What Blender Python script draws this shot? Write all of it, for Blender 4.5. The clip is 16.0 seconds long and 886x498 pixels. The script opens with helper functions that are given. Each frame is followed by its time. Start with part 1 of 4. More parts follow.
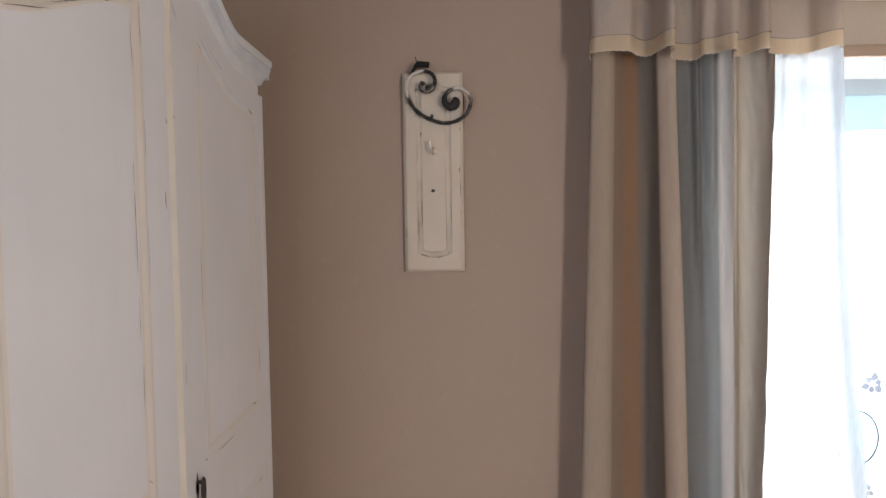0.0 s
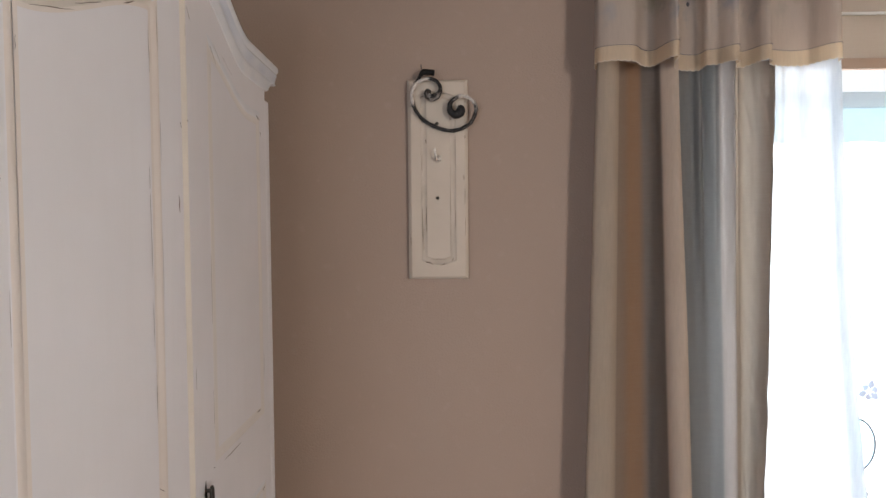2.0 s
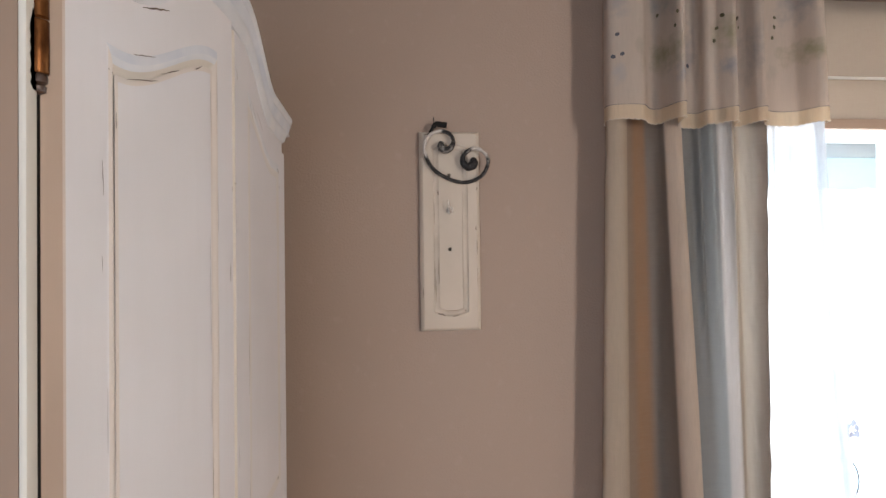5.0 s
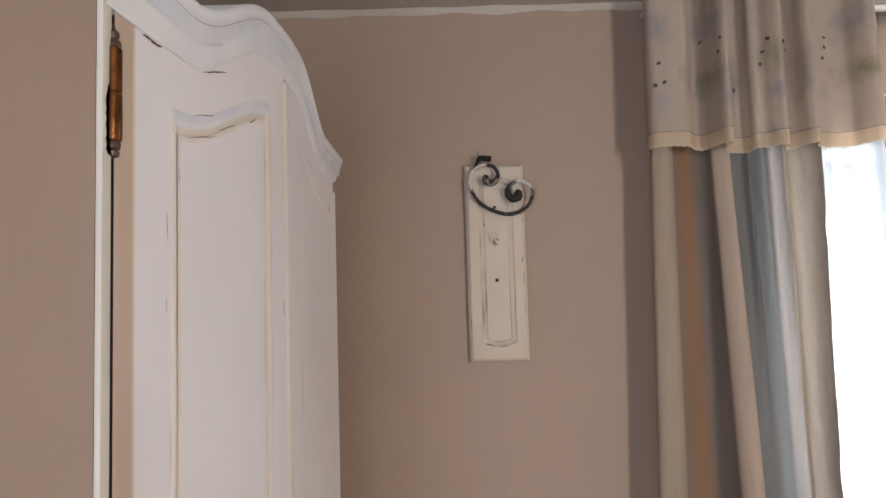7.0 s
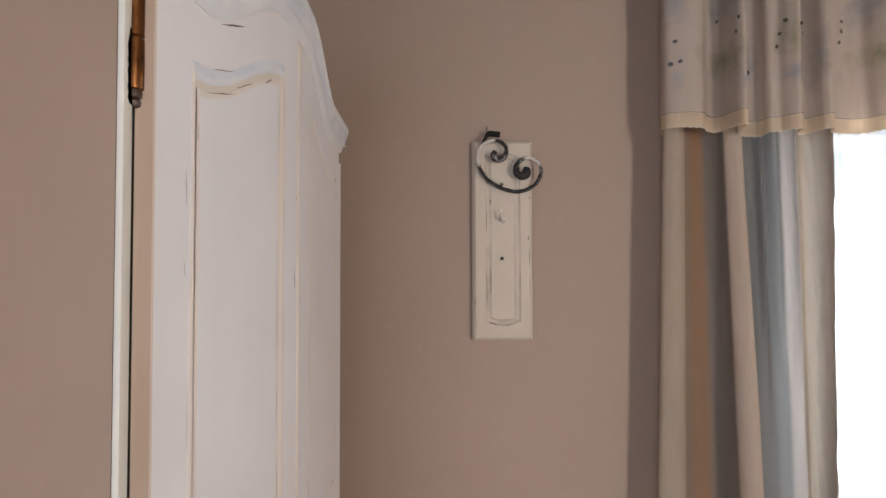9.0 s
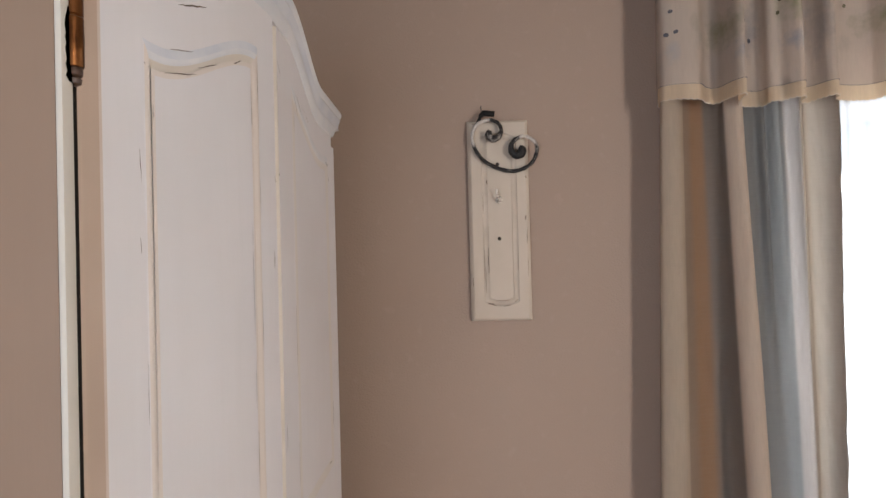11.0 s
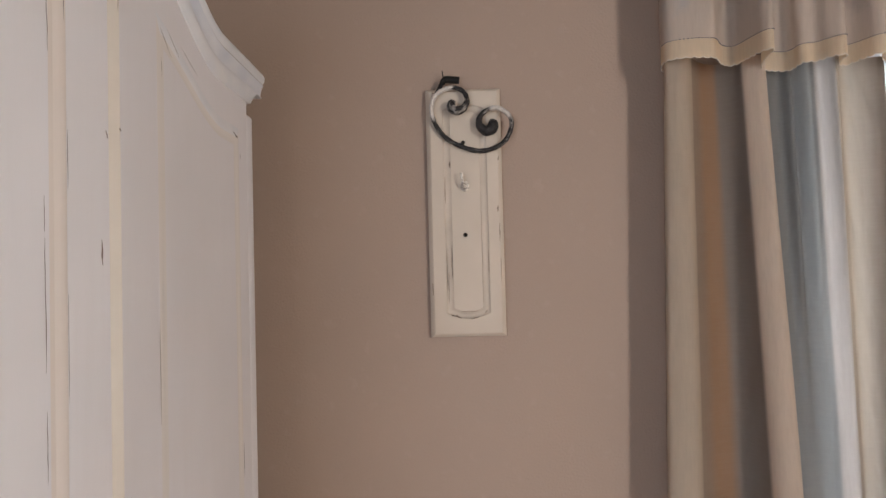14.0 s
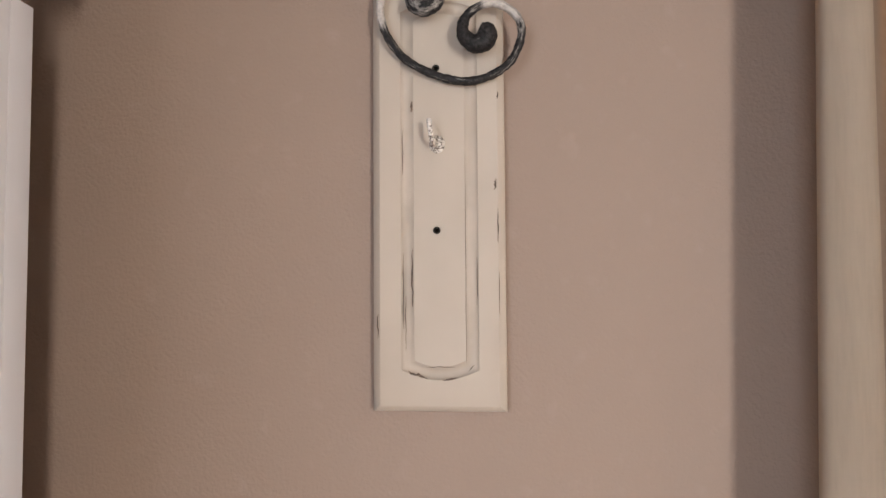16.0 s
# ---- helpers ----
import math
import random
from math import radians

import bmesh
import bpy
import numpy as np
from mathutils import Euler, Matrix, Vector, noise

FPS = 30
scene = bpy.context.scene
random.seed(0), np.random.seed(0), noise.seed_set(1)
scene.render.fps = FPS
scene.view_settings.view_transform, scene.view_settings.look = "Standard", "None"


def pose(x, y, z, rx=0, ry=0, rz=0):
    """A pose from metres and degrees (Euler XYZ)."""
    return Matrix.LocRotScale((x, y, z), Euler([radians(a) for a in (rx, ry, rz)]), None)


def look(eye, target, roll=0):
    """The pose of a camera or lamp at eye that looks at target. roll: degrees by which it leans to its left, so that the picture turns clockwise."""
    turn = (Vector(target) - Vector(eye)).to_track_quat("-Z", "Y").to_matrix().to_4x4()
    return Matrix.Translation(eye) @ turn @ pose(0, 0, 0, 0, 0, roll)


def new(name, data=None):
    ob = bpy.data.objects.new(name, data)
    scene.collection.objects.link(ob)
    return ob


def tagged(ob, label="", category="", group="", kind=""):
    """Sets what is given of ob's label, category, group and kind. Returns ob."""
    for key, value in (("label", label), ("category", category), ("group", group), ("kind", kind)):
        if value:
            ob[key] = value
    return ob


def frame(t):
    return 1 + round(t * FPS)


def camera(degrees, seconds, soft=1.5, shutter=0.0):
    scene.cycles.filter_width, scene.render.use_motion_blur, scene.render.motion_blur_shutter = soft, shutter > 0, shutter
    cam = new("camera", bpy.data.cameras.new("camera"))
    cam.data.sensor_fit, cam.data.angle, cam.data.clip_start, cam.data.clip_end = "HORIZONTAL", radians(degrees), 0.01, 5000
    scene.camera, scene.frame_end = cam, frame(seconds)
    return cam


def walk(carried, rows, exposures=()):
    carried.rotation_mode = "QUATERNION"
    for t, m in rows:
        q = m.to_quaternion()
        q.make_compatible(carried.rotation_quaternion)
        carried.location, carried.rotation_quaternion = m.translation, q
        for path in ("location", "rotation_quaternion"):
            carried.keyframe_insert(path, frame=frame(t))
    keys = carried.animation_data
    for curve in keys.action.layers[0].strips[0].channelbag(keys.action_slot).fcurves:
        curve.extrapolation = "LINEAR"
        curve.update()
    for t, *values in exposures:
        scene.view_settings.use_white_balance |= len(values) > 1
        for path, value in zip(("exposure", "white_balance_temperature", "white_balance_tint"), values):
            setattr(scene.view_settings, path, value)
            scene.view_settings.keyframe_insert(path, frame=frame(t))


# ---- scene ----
cam = camera(73.6, 16.0)
PATH = [
    (0, (0.081, 0.073, 1.656), (0.034, 2.07, 1.561), -0.8),
    (0.5, (0.075, 0.076, 1.657), (0.033, 2.074, 1.578), -0.6),
    (1, (0.07, 0.08, 1.65), (0.041, 2.079, 1.59), -0.9),
    (1.5, (0.064, 0.078, 1.644), (0.057, 2.077, 1.591), -1.3),
    (2, (0.04, 0.072, 1.652), (0.037, 2.071, 1.587), -0.5),
    (2.5, (-0.022, 0.075, 1.658), (-0.027, 2.074, 1.598), -1.3),
    (3, (-0.076, 0.071, 1.666), (-0.087, 2.07, 1.606), -1.9),
    (3.2, (-0.091, 0.074, 1.669), (-0.0855, 2.073, 1.611), -2.6),
    (3.5, (-0.107, 0.084, 1.673), (-0.026, 2.082, 1.617), -2.4),
    (4, (-0.122, 0.091, 1.676), (0.036, 2.085, 1.645), -2.0),
    (4.3, (-0.131, 0.098, 1.685), (0.045, 2.089, 1.704), -1.45),
    (4.5, (-0.134, 0.1, 1.691), (0.055, 2.091, 1.712), -0.9),
    (5, (-0.128, 0.089, 1.708), (0.068, 2.079, 1.737), -0.7),
    (5.2, (-0.128, 0.085, 1.726), (0.073, 2.075, 1.769), -0.4),
    (7.3, (-0.109, 0.06, 1.716), (-0.107, 2.056, 1.844), -1.8),
    (7.5, (-0.115, 0.064, 1.716), (-0.103, 2.06, 1.838), -2.0),
    (8, (-0.112, 0.061, 1.71), (-0.103, 2.058, 1.823), -1.2),
    (8.5, (-0.134, 0.076, 1.711), (-0.103, 2.074, 1.79), -0.7),
    (9, (-0.151, 0.086, 1.708), (-0.098, 2.085, 1.768), -0.1),
    (9.2, (-0.145, 0.08, 1.706), (-0.101, 2.078, 1.766), 0.1),
    (11.3, (-0.085, 0.092, 1.69), (-0.119, 2.092, 1.692), -1.6),
    (11.5, (-0.095, 0.1, 1.699), (-0.062, 2.1, 1.688), -1.0),
    (12, (-0.047, 0.121, 1.705), (0.036, 2.12, 1.696), 0.4),
    (12.5, (-0.013, 0.12, 1.68), (0.063, 2.118, 1.743), 0.1),
    (13, (0.009, 0.139, 1.664), (0.013, 2.139, 1.709), -0.3),
    (13.5, (-0.004, 0.242, 1.647), (0.01, 2.242, 1.699), -0.8),
    (14, (-0.013, 0.361, 1.672), (-0.021, 2.36, 1.725), -1.5),
    (14.5, (-0.007, 0.473, 1.686), (-0.008, 2.472, 1.724), -0.3),
    (14.7, (0.007, 0.536, 1.684), (0.002, 2.535, 1.725), -0.1),
    (15, (0.04, 0.632, 1.681), (-0.018, 2.63, 1.75), 0.1),
    (15.2, (0.060, 0.680, 1.687), (-0.029, 2.678, 1.772), -0.2),
    (15.5, (0.076, 0.74, 1.698), (-0.017, 2.737, 1.765), -0.6),
    (15.8, (0.079, 0.807, 1.690), (-0.023, 2.802, 1.743), -0.6),
    (16, (0.079, 0.855, 1.68), (-0.068, 2.848, 1.767), -0.4),
]
EXPOSURES = [(0.0, -0.15), (2.0, -0.13), (5.0, 0.09), (7.8, 0.07), (9.0, 0.09), (12.5, 0.08), (13.5, 0.06), (14.0, 0.14), (15.0, 0.30), (16.0, 0.51)]
walk(cam, [(t, look(eye, target, roll)) for t, eye, target, roll in PATH], EXPOSURES)

# ---- daylight: overcast sky outside, the window, two added lamps out of view ----
SKY, SUN, PANE_LIGHT, ROOM_LIGHT, SIDE_LIGHT = 0.15, 1.0, 22.0, 68.0, 30.0
world = bpy.data.worlds.new("sky")
scene.world = world
world.use_nodes = True
wn = world.node_tree.nodes
sky = wn.new("ShaderNodeTexSky")
sky.sky_type, sky.sun_disc, sky.sun_elevation, sky.sun_rotation = "NISHITA", False, radians(48), radians(20)
wn["Background"].inputs["Strength"].default_value = SKY
world.node_tree.links.new(sky.outputs["Color"], wn["Background"].inputs["Color"])

sun_data = bpy.data.lights.new("sun", "SUN")
sun_data.energy, sun_data.angle, sun_data.color = SUN, radians(12), (1.0, 0.96, 0.9)
sun = new("sun", sun_data)
sun.matrix_world = look((3, 8, 9), (0.5, 1.5, 1.0))


def opening_light(name, eye, target, sx, sy, power, colour):
    data = bpy.data.lights.new(name, "AREA")
    data.shape, data.size, data.size_y, data.energy, data.color = "RECTANGLE", sx, sy, power, colour
    ob = new(name, data)
    ob.matrix_world = look(eye, target)
    return ob


opening_light("window_daylight", (1.36, 1.80, 1.45), (1.36, 0.0, 1.35), 1.2, 1.2, PANE_LIGHT, (0.93, 0.97, 1.0))
# Rear and side lamps are added to shape the room light; no source known there.
opening_light("rear_added_light", (1.92, -2.50, 1.40), (0.9, 1.5, 1.40), 0.36, 1.5, ROOM_LIGHT, (1.0, 0.955, 0.90))
opening_light("side_added_light", (-0.93, -1.55, 1.40), (0.30, 0.35, 1.40), 1.1, 1.5, SIDE_LIGHT, (0.82, 0.97, 1.16))


# ---- materials ----
class Nodes:
    def __init__(self, name):
        self.mat = bpy.data.materials.new(name)
        self.mat.use_nodes = True
        self.tree = self.mat.node_tree
        self.bsdf = self.tree.nodes["Principled BSDF"]
        self.out = self.tree.nodes["Material Output"]

    def add(self, kind, **sets):
        n = self.tree.nodes.new(kind)
        for key, value in sets.items():
            n.inputs[key].default_value = value
        return n

    def link(self, a, b):
        self.tree.links.new(a, b)

    def coords(self, which="Object", scale=(1, 1, 1)):
        tc = self.add("ShaderNodeTexCoord")
        mp = self.add("ShaderNodeMapping", Scale=scale)
        self.link(tc.outputs[which], mp.inputs["Vector"])
        return mp.outputs["Vector"]

    def noise(self, vec, scale, detail=4.0, rough=0.55):
        n = self.add("ShaderNodeTexNoise", Scale=scale, Detail=detail, Roughness=rough)
        self.link(vec, n.inputs["Vector"])
        return n.outputs["Fac"]

    def ramp(self, fac, stops, interp="LINEAR"):
        n = self.add("ShaderNodeValToRGB")
        n.color_ramp.interpolation = interp
        el = n.color_ramp.elements
        while len(el) < len(stops):
            el.new(0.5)
        for e, (p, c) in zip(el, stops):
            e.position = p
            e.color = (*c, 1) if len(c) == 3 else c
        self.link(fac, n.inputs["Fac"])
        return n.outputs["Color"]

    def mix(self, fac, a, b, mode="MIX"):
        n = self.add("ShaderNodeMix")
        n.data_type, n.blend_type = "RGBA", mode
        for sock, v in ((n.inputs[0], fac), (n.inputs[6], a), (n.inputs[7], b)):
            if isinstance(v, (int, float)):
                sock.default_value = v
            elif isinstance(v, tuple):
                sock.default_value = (*v, 1)
            else:
                self.link(v, sock)
        return n.outputs[2]

    def bump(self, height, strength, dist):
        n = self.add("ShaderNodeBump", Strength=strength, Distance=dist)
        self.link(height, n.inputs["Height"])
        self.link(n.outputs["Normal"], self.bsdf.inputs["Normal"])

    def done(self, colour, rough=0.6, metal=0.0, spec=None):
        b = self.bsdf
        if isinstance(colour, tuple):
            b.inputs["Base Color"].default_value = (*colour, 1)
        else:
            self.link(colour, b.inputs["Base Color"])
        if isinstance(rough, (int, float)):
            b.inputs["Roughness"].default_value = rough
        else:
            self.link(rough, b.inputs["Roughness"])
        b.inputs["Metallic"].default_value = metal
        if spec is not None:
            b.inputs["Specular IOR Level"].default_value = spec
        return self.mat


def painted(name, colour, dark, rough=0.55, streak=(1, 1, 0.08), grain=60.0, blotch=3.0, bump=0.15, spec=0.3):
    """Brushed paint: broad blotches, fine brush streaks along z, a light relief."""
    n = Nodes(name)
    v = n.coords()
    big = n.noise(v, blotch, 3)
    fine = n.noise(n.coords(scale=streak), grain, 5, 0.6)
    col = n.mix(n.ramp(big, [(0.35, (0, 0, 0)), (0.7, (1, 1, 1))]), colour, dark)
    col = n.mix(n.ramp(fine, [(0.45, (0, 0, 0)), (0.75, (0.35, 0.35, 0.35))]), col, dark)
    n.bump(fine, bump, 0.002)
    return n.done(col, rough, 0.0, spec)


def make_wall_paint():
    n = Nodes("taupe wall paint")
    v = n.coords()
    big = n.noise(v, 1.6, 3)
    peel = n.noise(v, 210.0, 3, 0.5)
    lumps = n.noise(v, 38.0, 2, 0.5)
    col = n.mix(n.ramp(big, [(0.3, (0, 0, 0)), (0.72, (1, 1, 1))]), (0.316, 0.231, 0.184), (0.340, 0.249, 0.200))
    col = n.mix(n.ramp(lumps, [(0.62, (0, 0, 0)), (0.8, (0.5, 0.5, 0.5))]), col, (0.362, 0.268, 0.222))
    h = n.mix(0.35, peel, lumps)
    n.bump(h, 0.85, 0.0022)
    return n.done(col, 0.62, 0.0, 0.25)


wall_paint = make_wall_paint()
white_paint = painted("chalk white paint", (0.758, 0.748, 0.782), (0.703, 0.69, 0.712))
bluish_paint = painted("bluish white paint", (0.76, 0.765, 0.79), (0.66, 0.69, 0.745), streak=(1, 0.3, 1), grain=50.0, blotch=16)
stile_paint = painted("yellowed cream paint", (0.66, 0.625, 0.57), (0.60, 0.565, 0.51), grain=40.0)
tan_paint = painted("tan tone in the hollow", (0.71, 0.665, 0.61), (0.66, 0.61, 0.55), streak=(1, 0.3, 1), grain=60.0, blotch=10)
# Darker grey along the narrow quirks of the cornice.
quirk_grey = painted("darker grey in the quirk", (0.34, 0.33, 0.34), (0.52, 0.51, 0.52), streak=(1, 0.2, 1), grain=80.0, blotch=12)
# Bluest tone: cornice cove and outer rise of the near door's panel arch.
blue_grey_paint = painted("blue-grey brushed paint", (0.585, 0.625, 0.71), (0.70, 0.72, 0.77), streak=(1, 0.22, 1), grain=60.0, blotch=14)
pinkish_paint = painted("pinkish edge tone", (0.63, 0.55, 0.50), (0.58, 0.49, 0.44), blotch=6)
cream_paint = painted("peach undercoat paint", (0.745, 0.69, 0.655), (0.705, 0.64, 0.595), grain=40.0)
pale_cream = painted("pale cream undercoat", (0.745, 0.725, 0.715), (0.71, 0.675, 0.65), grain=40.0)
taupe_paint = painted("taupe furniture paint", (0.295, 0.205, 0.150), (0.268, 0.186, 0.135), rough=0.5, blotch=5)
blush_paint = painted("blush brown edge tone", (0.52, 0.405, 0.325), (0.46, 0.355, 0.285), rough=0.5, blotch=6)
plaque_paint = painted("ivory chalk paint", (0.51, 0.43, 0.355), (0.465, 0.39, 0.32), grain=45.0, blotch=9)
plaque_cream = painted("worn ivory paint", (0.50, 0.42, 0.35), (0.40, 0.335, 0.275), grain=70.0, blotch=14)
ceiling_paint = painted("ceiling plaster", (0.46, 0.415, 0.375), (0.40, 0.36, 0.32), streak=(1, 1, 1), grain=25.0, bump=0.5)
frame_paint = painted("white window lacquer", (0.80, 0.80, 0.79), (0.74, 0.74, 0.73), rough=0.35)
plain_plaster = painted("pale plaster", (0.70, 0.64, 0.58), (0.62, 0.56, 0.51), streak=(1, 1, 1), grain=30.0)


def make_wear():
    n = Nodes("bare dark wood in chipped paint")
    f = n.noise(n.coords(scale=(1, 1, 0.2)), 240.0, 4)
    return n.done(n.ramp(f, [(0.35, (0.035, 0.023, 0.017)), (0.7, (0.16, 0.105, 0.075))]), 0.75)


wear_mat = make_wear()
# Shade of the door gaps, put into the colour.
gap_shade_mat = painted("near-black gap shade", (0.010, 0.008, 0.007), (0.016, 0.013, 0.011), rough=0.9)


def make_brass():
    n = Nodes("aged brass")
    v = n.coords(scale=(1, 1, 0.35))
    f = n.noise(v, 120.0, 5)
    col = n.ramp(f, [(0.3, (0.06, 0.024, 0.010)), (0.55, (0.17, 0.068, 0.024)), (0.8, (0.28, 0.125, 0.044))])
    r = n.ramp(n.noise(v, 300.0, 3), [(0.3, (0.28,) * 3), (0.8, (0.5,) * 3)])
    return n.done(col, r, 1.0)


def make_iron(name="corroded black iron"):
    n = Nodes(name)
    f = n.noise(n.coords(), 260.0, 5, 0.7)
    col = n.ramp(f, [(0.35, (0.012, 0.011, 0.010)), (0.62, (0.05, 0.043, 0.036)), (0.78, (0.20, 0.19, 0.15))])
    n.bump(f, 0.5, 0.001)
    return n.done(col, 0.55, 0.35)


def make_scroll_paint():
    """Black iron with white paint left along stretches of the bar; U runs along the bar."""
    n = Nodes("black iron with rubbed white paint")
    uv = n.add("ShaderNodeTexCoord").outputs["UV"]
    sep = n.add("ShaderNodeSeparateXYZ")
    n.link(uv, sep.inputs[0])
    K, W = (0.0, 0.0, 0.0), (1.0, 1.0, 1.0)
    base = n.ramp(sep.outputs[0], [(0.0, (0.26,) * 3), (0.06, (0.30,) * 3), (0.12, (0.24,) * 3), (0.16, (0.22,) * 3), (0.22, (0.18,) * 3), (0.25, (0.50,) * 3), (0.28, (0.80,) * 3), (0.33, (0.86,) * 3), (0.38, (0.72,) * 3),
                                   (0.41, (0.24,) * 3), (0.45, (0.17,) * 3), (0.60, (0.20,) * 3), (0.68, (0.28,) * 3), (0.73, (0.52,) * 3), (0.77, (0.58,) * 3), (0.80, (0.32,) * 3), (0.84, (0.12,) * 3), (0.95, (0.10,) * 3)])
    f = n.noise(n.coords("UV", (11.0, 2.6, 1.0)), 3.0, 5, 0.65)
    s = n.add("ShaderNodeMath")
    s.operation = "ADD"
    n.link(base, s.inputs[0])
    n.link(f, s.inputs[1])
    mask = n.ramp(s.outputs[0], [(0.76, K), (1.06, W)])
    grain = n.noise(n.coords(), 300.0, 4)
    black = n.ramp(grain, [(0.35, (0.008, 0.007, 0.007)), (0.7, (0.038, 0.033, 0.033))])
    white = n.ramp(grain, [(0.3, (0.38, 0.335, 0.31)), (0.6, (0.54, 0.485, 0.44))])
    n.bump(f, 0.4, 0.001)
    return n.done(n.mix(mask, black, white), 0.6, 0.0, 0.22)


def make_fabric(name, stops, weave=900.0, translucent=0.30, mottled=0.07):
    """Woven cloth striped along U."""
    n = Nodes(name)
    sep = n.add("ShaderNodeSeparateXYZ")
    n.link(n.add("ShaderNodeTexCoord").outputs["UV"], sep.inputs[0])
    col = n.ramp(sep.outputs[0], stops)
    v = n.coords()
    slub = n.noise(n.coords(scale=(1, 1, 0.1)), 260.0, 3, 0.6)
    cross = n.noise(n.coords(scale=(0.1, 0.1, 1)), 300.0, 3, 0.6)
    col = n.mix(n.ramp(slub, [(0.4, (0, 0, 0)), (0.8, (mottled * 2,) * 3)]), col, (0.30, 0.25, 0.20))
    col = n.mix(n.ramp(cross, [(0.4, (0, 0, 0)), (0.8, (mottled,) * 3)]), col, (0.70, 0.64, 0.56))
    crease = n.noise(n.coords(scale=(1.0, 1.0, 0.7)), 16.0, 3, 0.5)
    h = n.mix(0.25, crease, slub)
    n.bump(h, 0.35, 0.004)
    m = n.done(col, 0.85, 0.0, 0.15)
    tr = n.add("ShaderNodeBsdfTranslucent")
    n.link(col, tr.inputs["Color"])
    mx = n.add("ShaderNodeMixShader", Fac=translucent)
    n.link(n.bsdf.outputs[0], mx.inputs[1])
    n.link(tr.outputs[0], mx.inputs[2])
    n.link(mx.outputs[0], n.out.inputs["Surface"])
    return m


def make_sheer():
    """Voile: the light passes mostly straight through the open weave, the yarn scatters the rest."""
    n = Nodes("white voile")
    slub = n.noise(n.coords(scale=(1, 1, 0.08)), 300.0, 3)
    col = n.ramp(slub, [(0.3, (0.74, 0.79, 0.85)), (0.7, (0.83, 0.87, 0.91))])
    m = n.done(col, 0.9, 0.0, 0.1)
    tr = n.add("ShaderNodeBsdfTranslucent")
    n.link(col, tr.inputs["Color"])
    a = n.add("ShaderNodeMixShader", Fac=0.12)
    n.link(n.bsdf.outputs[0], a.inputs[1])
    n.link(tr.outputs[0], a.inputs[2])
    clear = n.add("ShaderNodeBsdfTransparent")
    b = n.add("ShaderNodeMixShader", Fac=0.32)
    n.link(a.outputs[0], b.inputs[1])
    n.link(clear.outputs[0], b.inputs[2])
    n.link(b.outputs[0], n.out.inputs["Surface"])
    return m


def make_glass():
    n = Nodes("window glass")
    g = n.add("ShaderNodeBsdfGlossy", Roughness=0.02)
    t = n.add("ShaderNodeBsdfTransparent")
    mx = n.add("ShaderNodeMixShader", Fac=0.03)
    n.link(t.outputs[0], mx.inputs[1])
    n.link(g.outputs[0], mx.inputs[2])
    n.link(mx.outputs[0], n.out.inputs["Surface"])
    return n.mat


def make_wood(name, a, b):
    n = Nodes(name)
    f = n.noise(n.coords(scale=(1, 0.08, 1)), 24.0, 6, 0.6)
    n.bump(f, 0.1, 0.002)
    return n.done(n.ramp(f, [(0.35, a), (0.65, b)]), 0.45)


def make_backdrop():
    """Glaring haze low down, a paler overcast sky above it."""
    n = Nodes("bright overcast distance")
    sep = n.add("ShaderNodeSeparateXYZ")
    n.link(n.coords(), sep.inputs[0])
    up = n.add("ShaderNodeMapRange")
    for key, value in (("From Min", 3.6), ("From Max", 4.6), ("To Min", 4.2), ("To Max", 1.2)):
        up.inputs[key].default_value = value
    n.link(sep.outputs[2], up.inputs["Value"])
    e = n.add("ShaderNodeEmission")
    n.link(up.outputs[0], e.inputs["Strength"])
    e.inputs["Color"].default_value = (0.95, 0.98, 1.0, 1)
    n.link(e.outputs[0], n.out.inputs["Surface"])
    return n.mat


brass_mat, iron_mat, scroll_mat = make_brass(), make_iron(), make_scroll_paint()
bronze_mat = painted("dull brown bronze", (0.075, 0.038, 0.024), (0.035, 0.018, 0.012), rough=0.4, grain=200.0, spec=0.6)
sheer_mat, glass_mat = make_sheer(), make_glass()
floor_wood = make_wood("oak floor boards", (0.22, 0.13, 0.07), (0.34, 0.21, 0.12))
distance_mat = make_backdrop()
awning_mat = painted("pale blue awning canvas", (0.66, 0.80, 0.84), (0.60, 0.75, 0.80))
awning_bar_mat = painted("dusty pale blue bar", (0.56, 0.68, 0.76), (0.52, 0.64, 0.72))
lace_mat = make_fabric("cream lace", [(0.0, (0.78, 0.64, 0.48)), (1.0, (0.80, 0.67, 0.52))], translucent=0.2)
picot_mat = make_fabric("off-white picot thread", [(0.0, (0.84, 0.76, 0.66)), (1.0, (0.84, 0.76, 0.66))], translucent=0.2)
blind_mat = make_fabric("cream blind linen", [(0.0, (0.41, 0.345, 0.29)), (1.0, (0.41, 0.345, 0.29))], translucent=0.03, mottled=0.05)
seam_mat = make_fabric("white blind tape", [(0.0, (0.86, 0.84, 0.80)), (1.0, (0.86, 0.84, 0.80))], translucent=0.5, mottled=0.02)
batten_mat = painted("brown blind batten", (0.42, 0.29, 0.21), (0.36, 0.245, 0.175))
thread_mat = painted("dark grey thread", (0.10, 0.10, 0.13), (0.16, 0.15, 0.17))
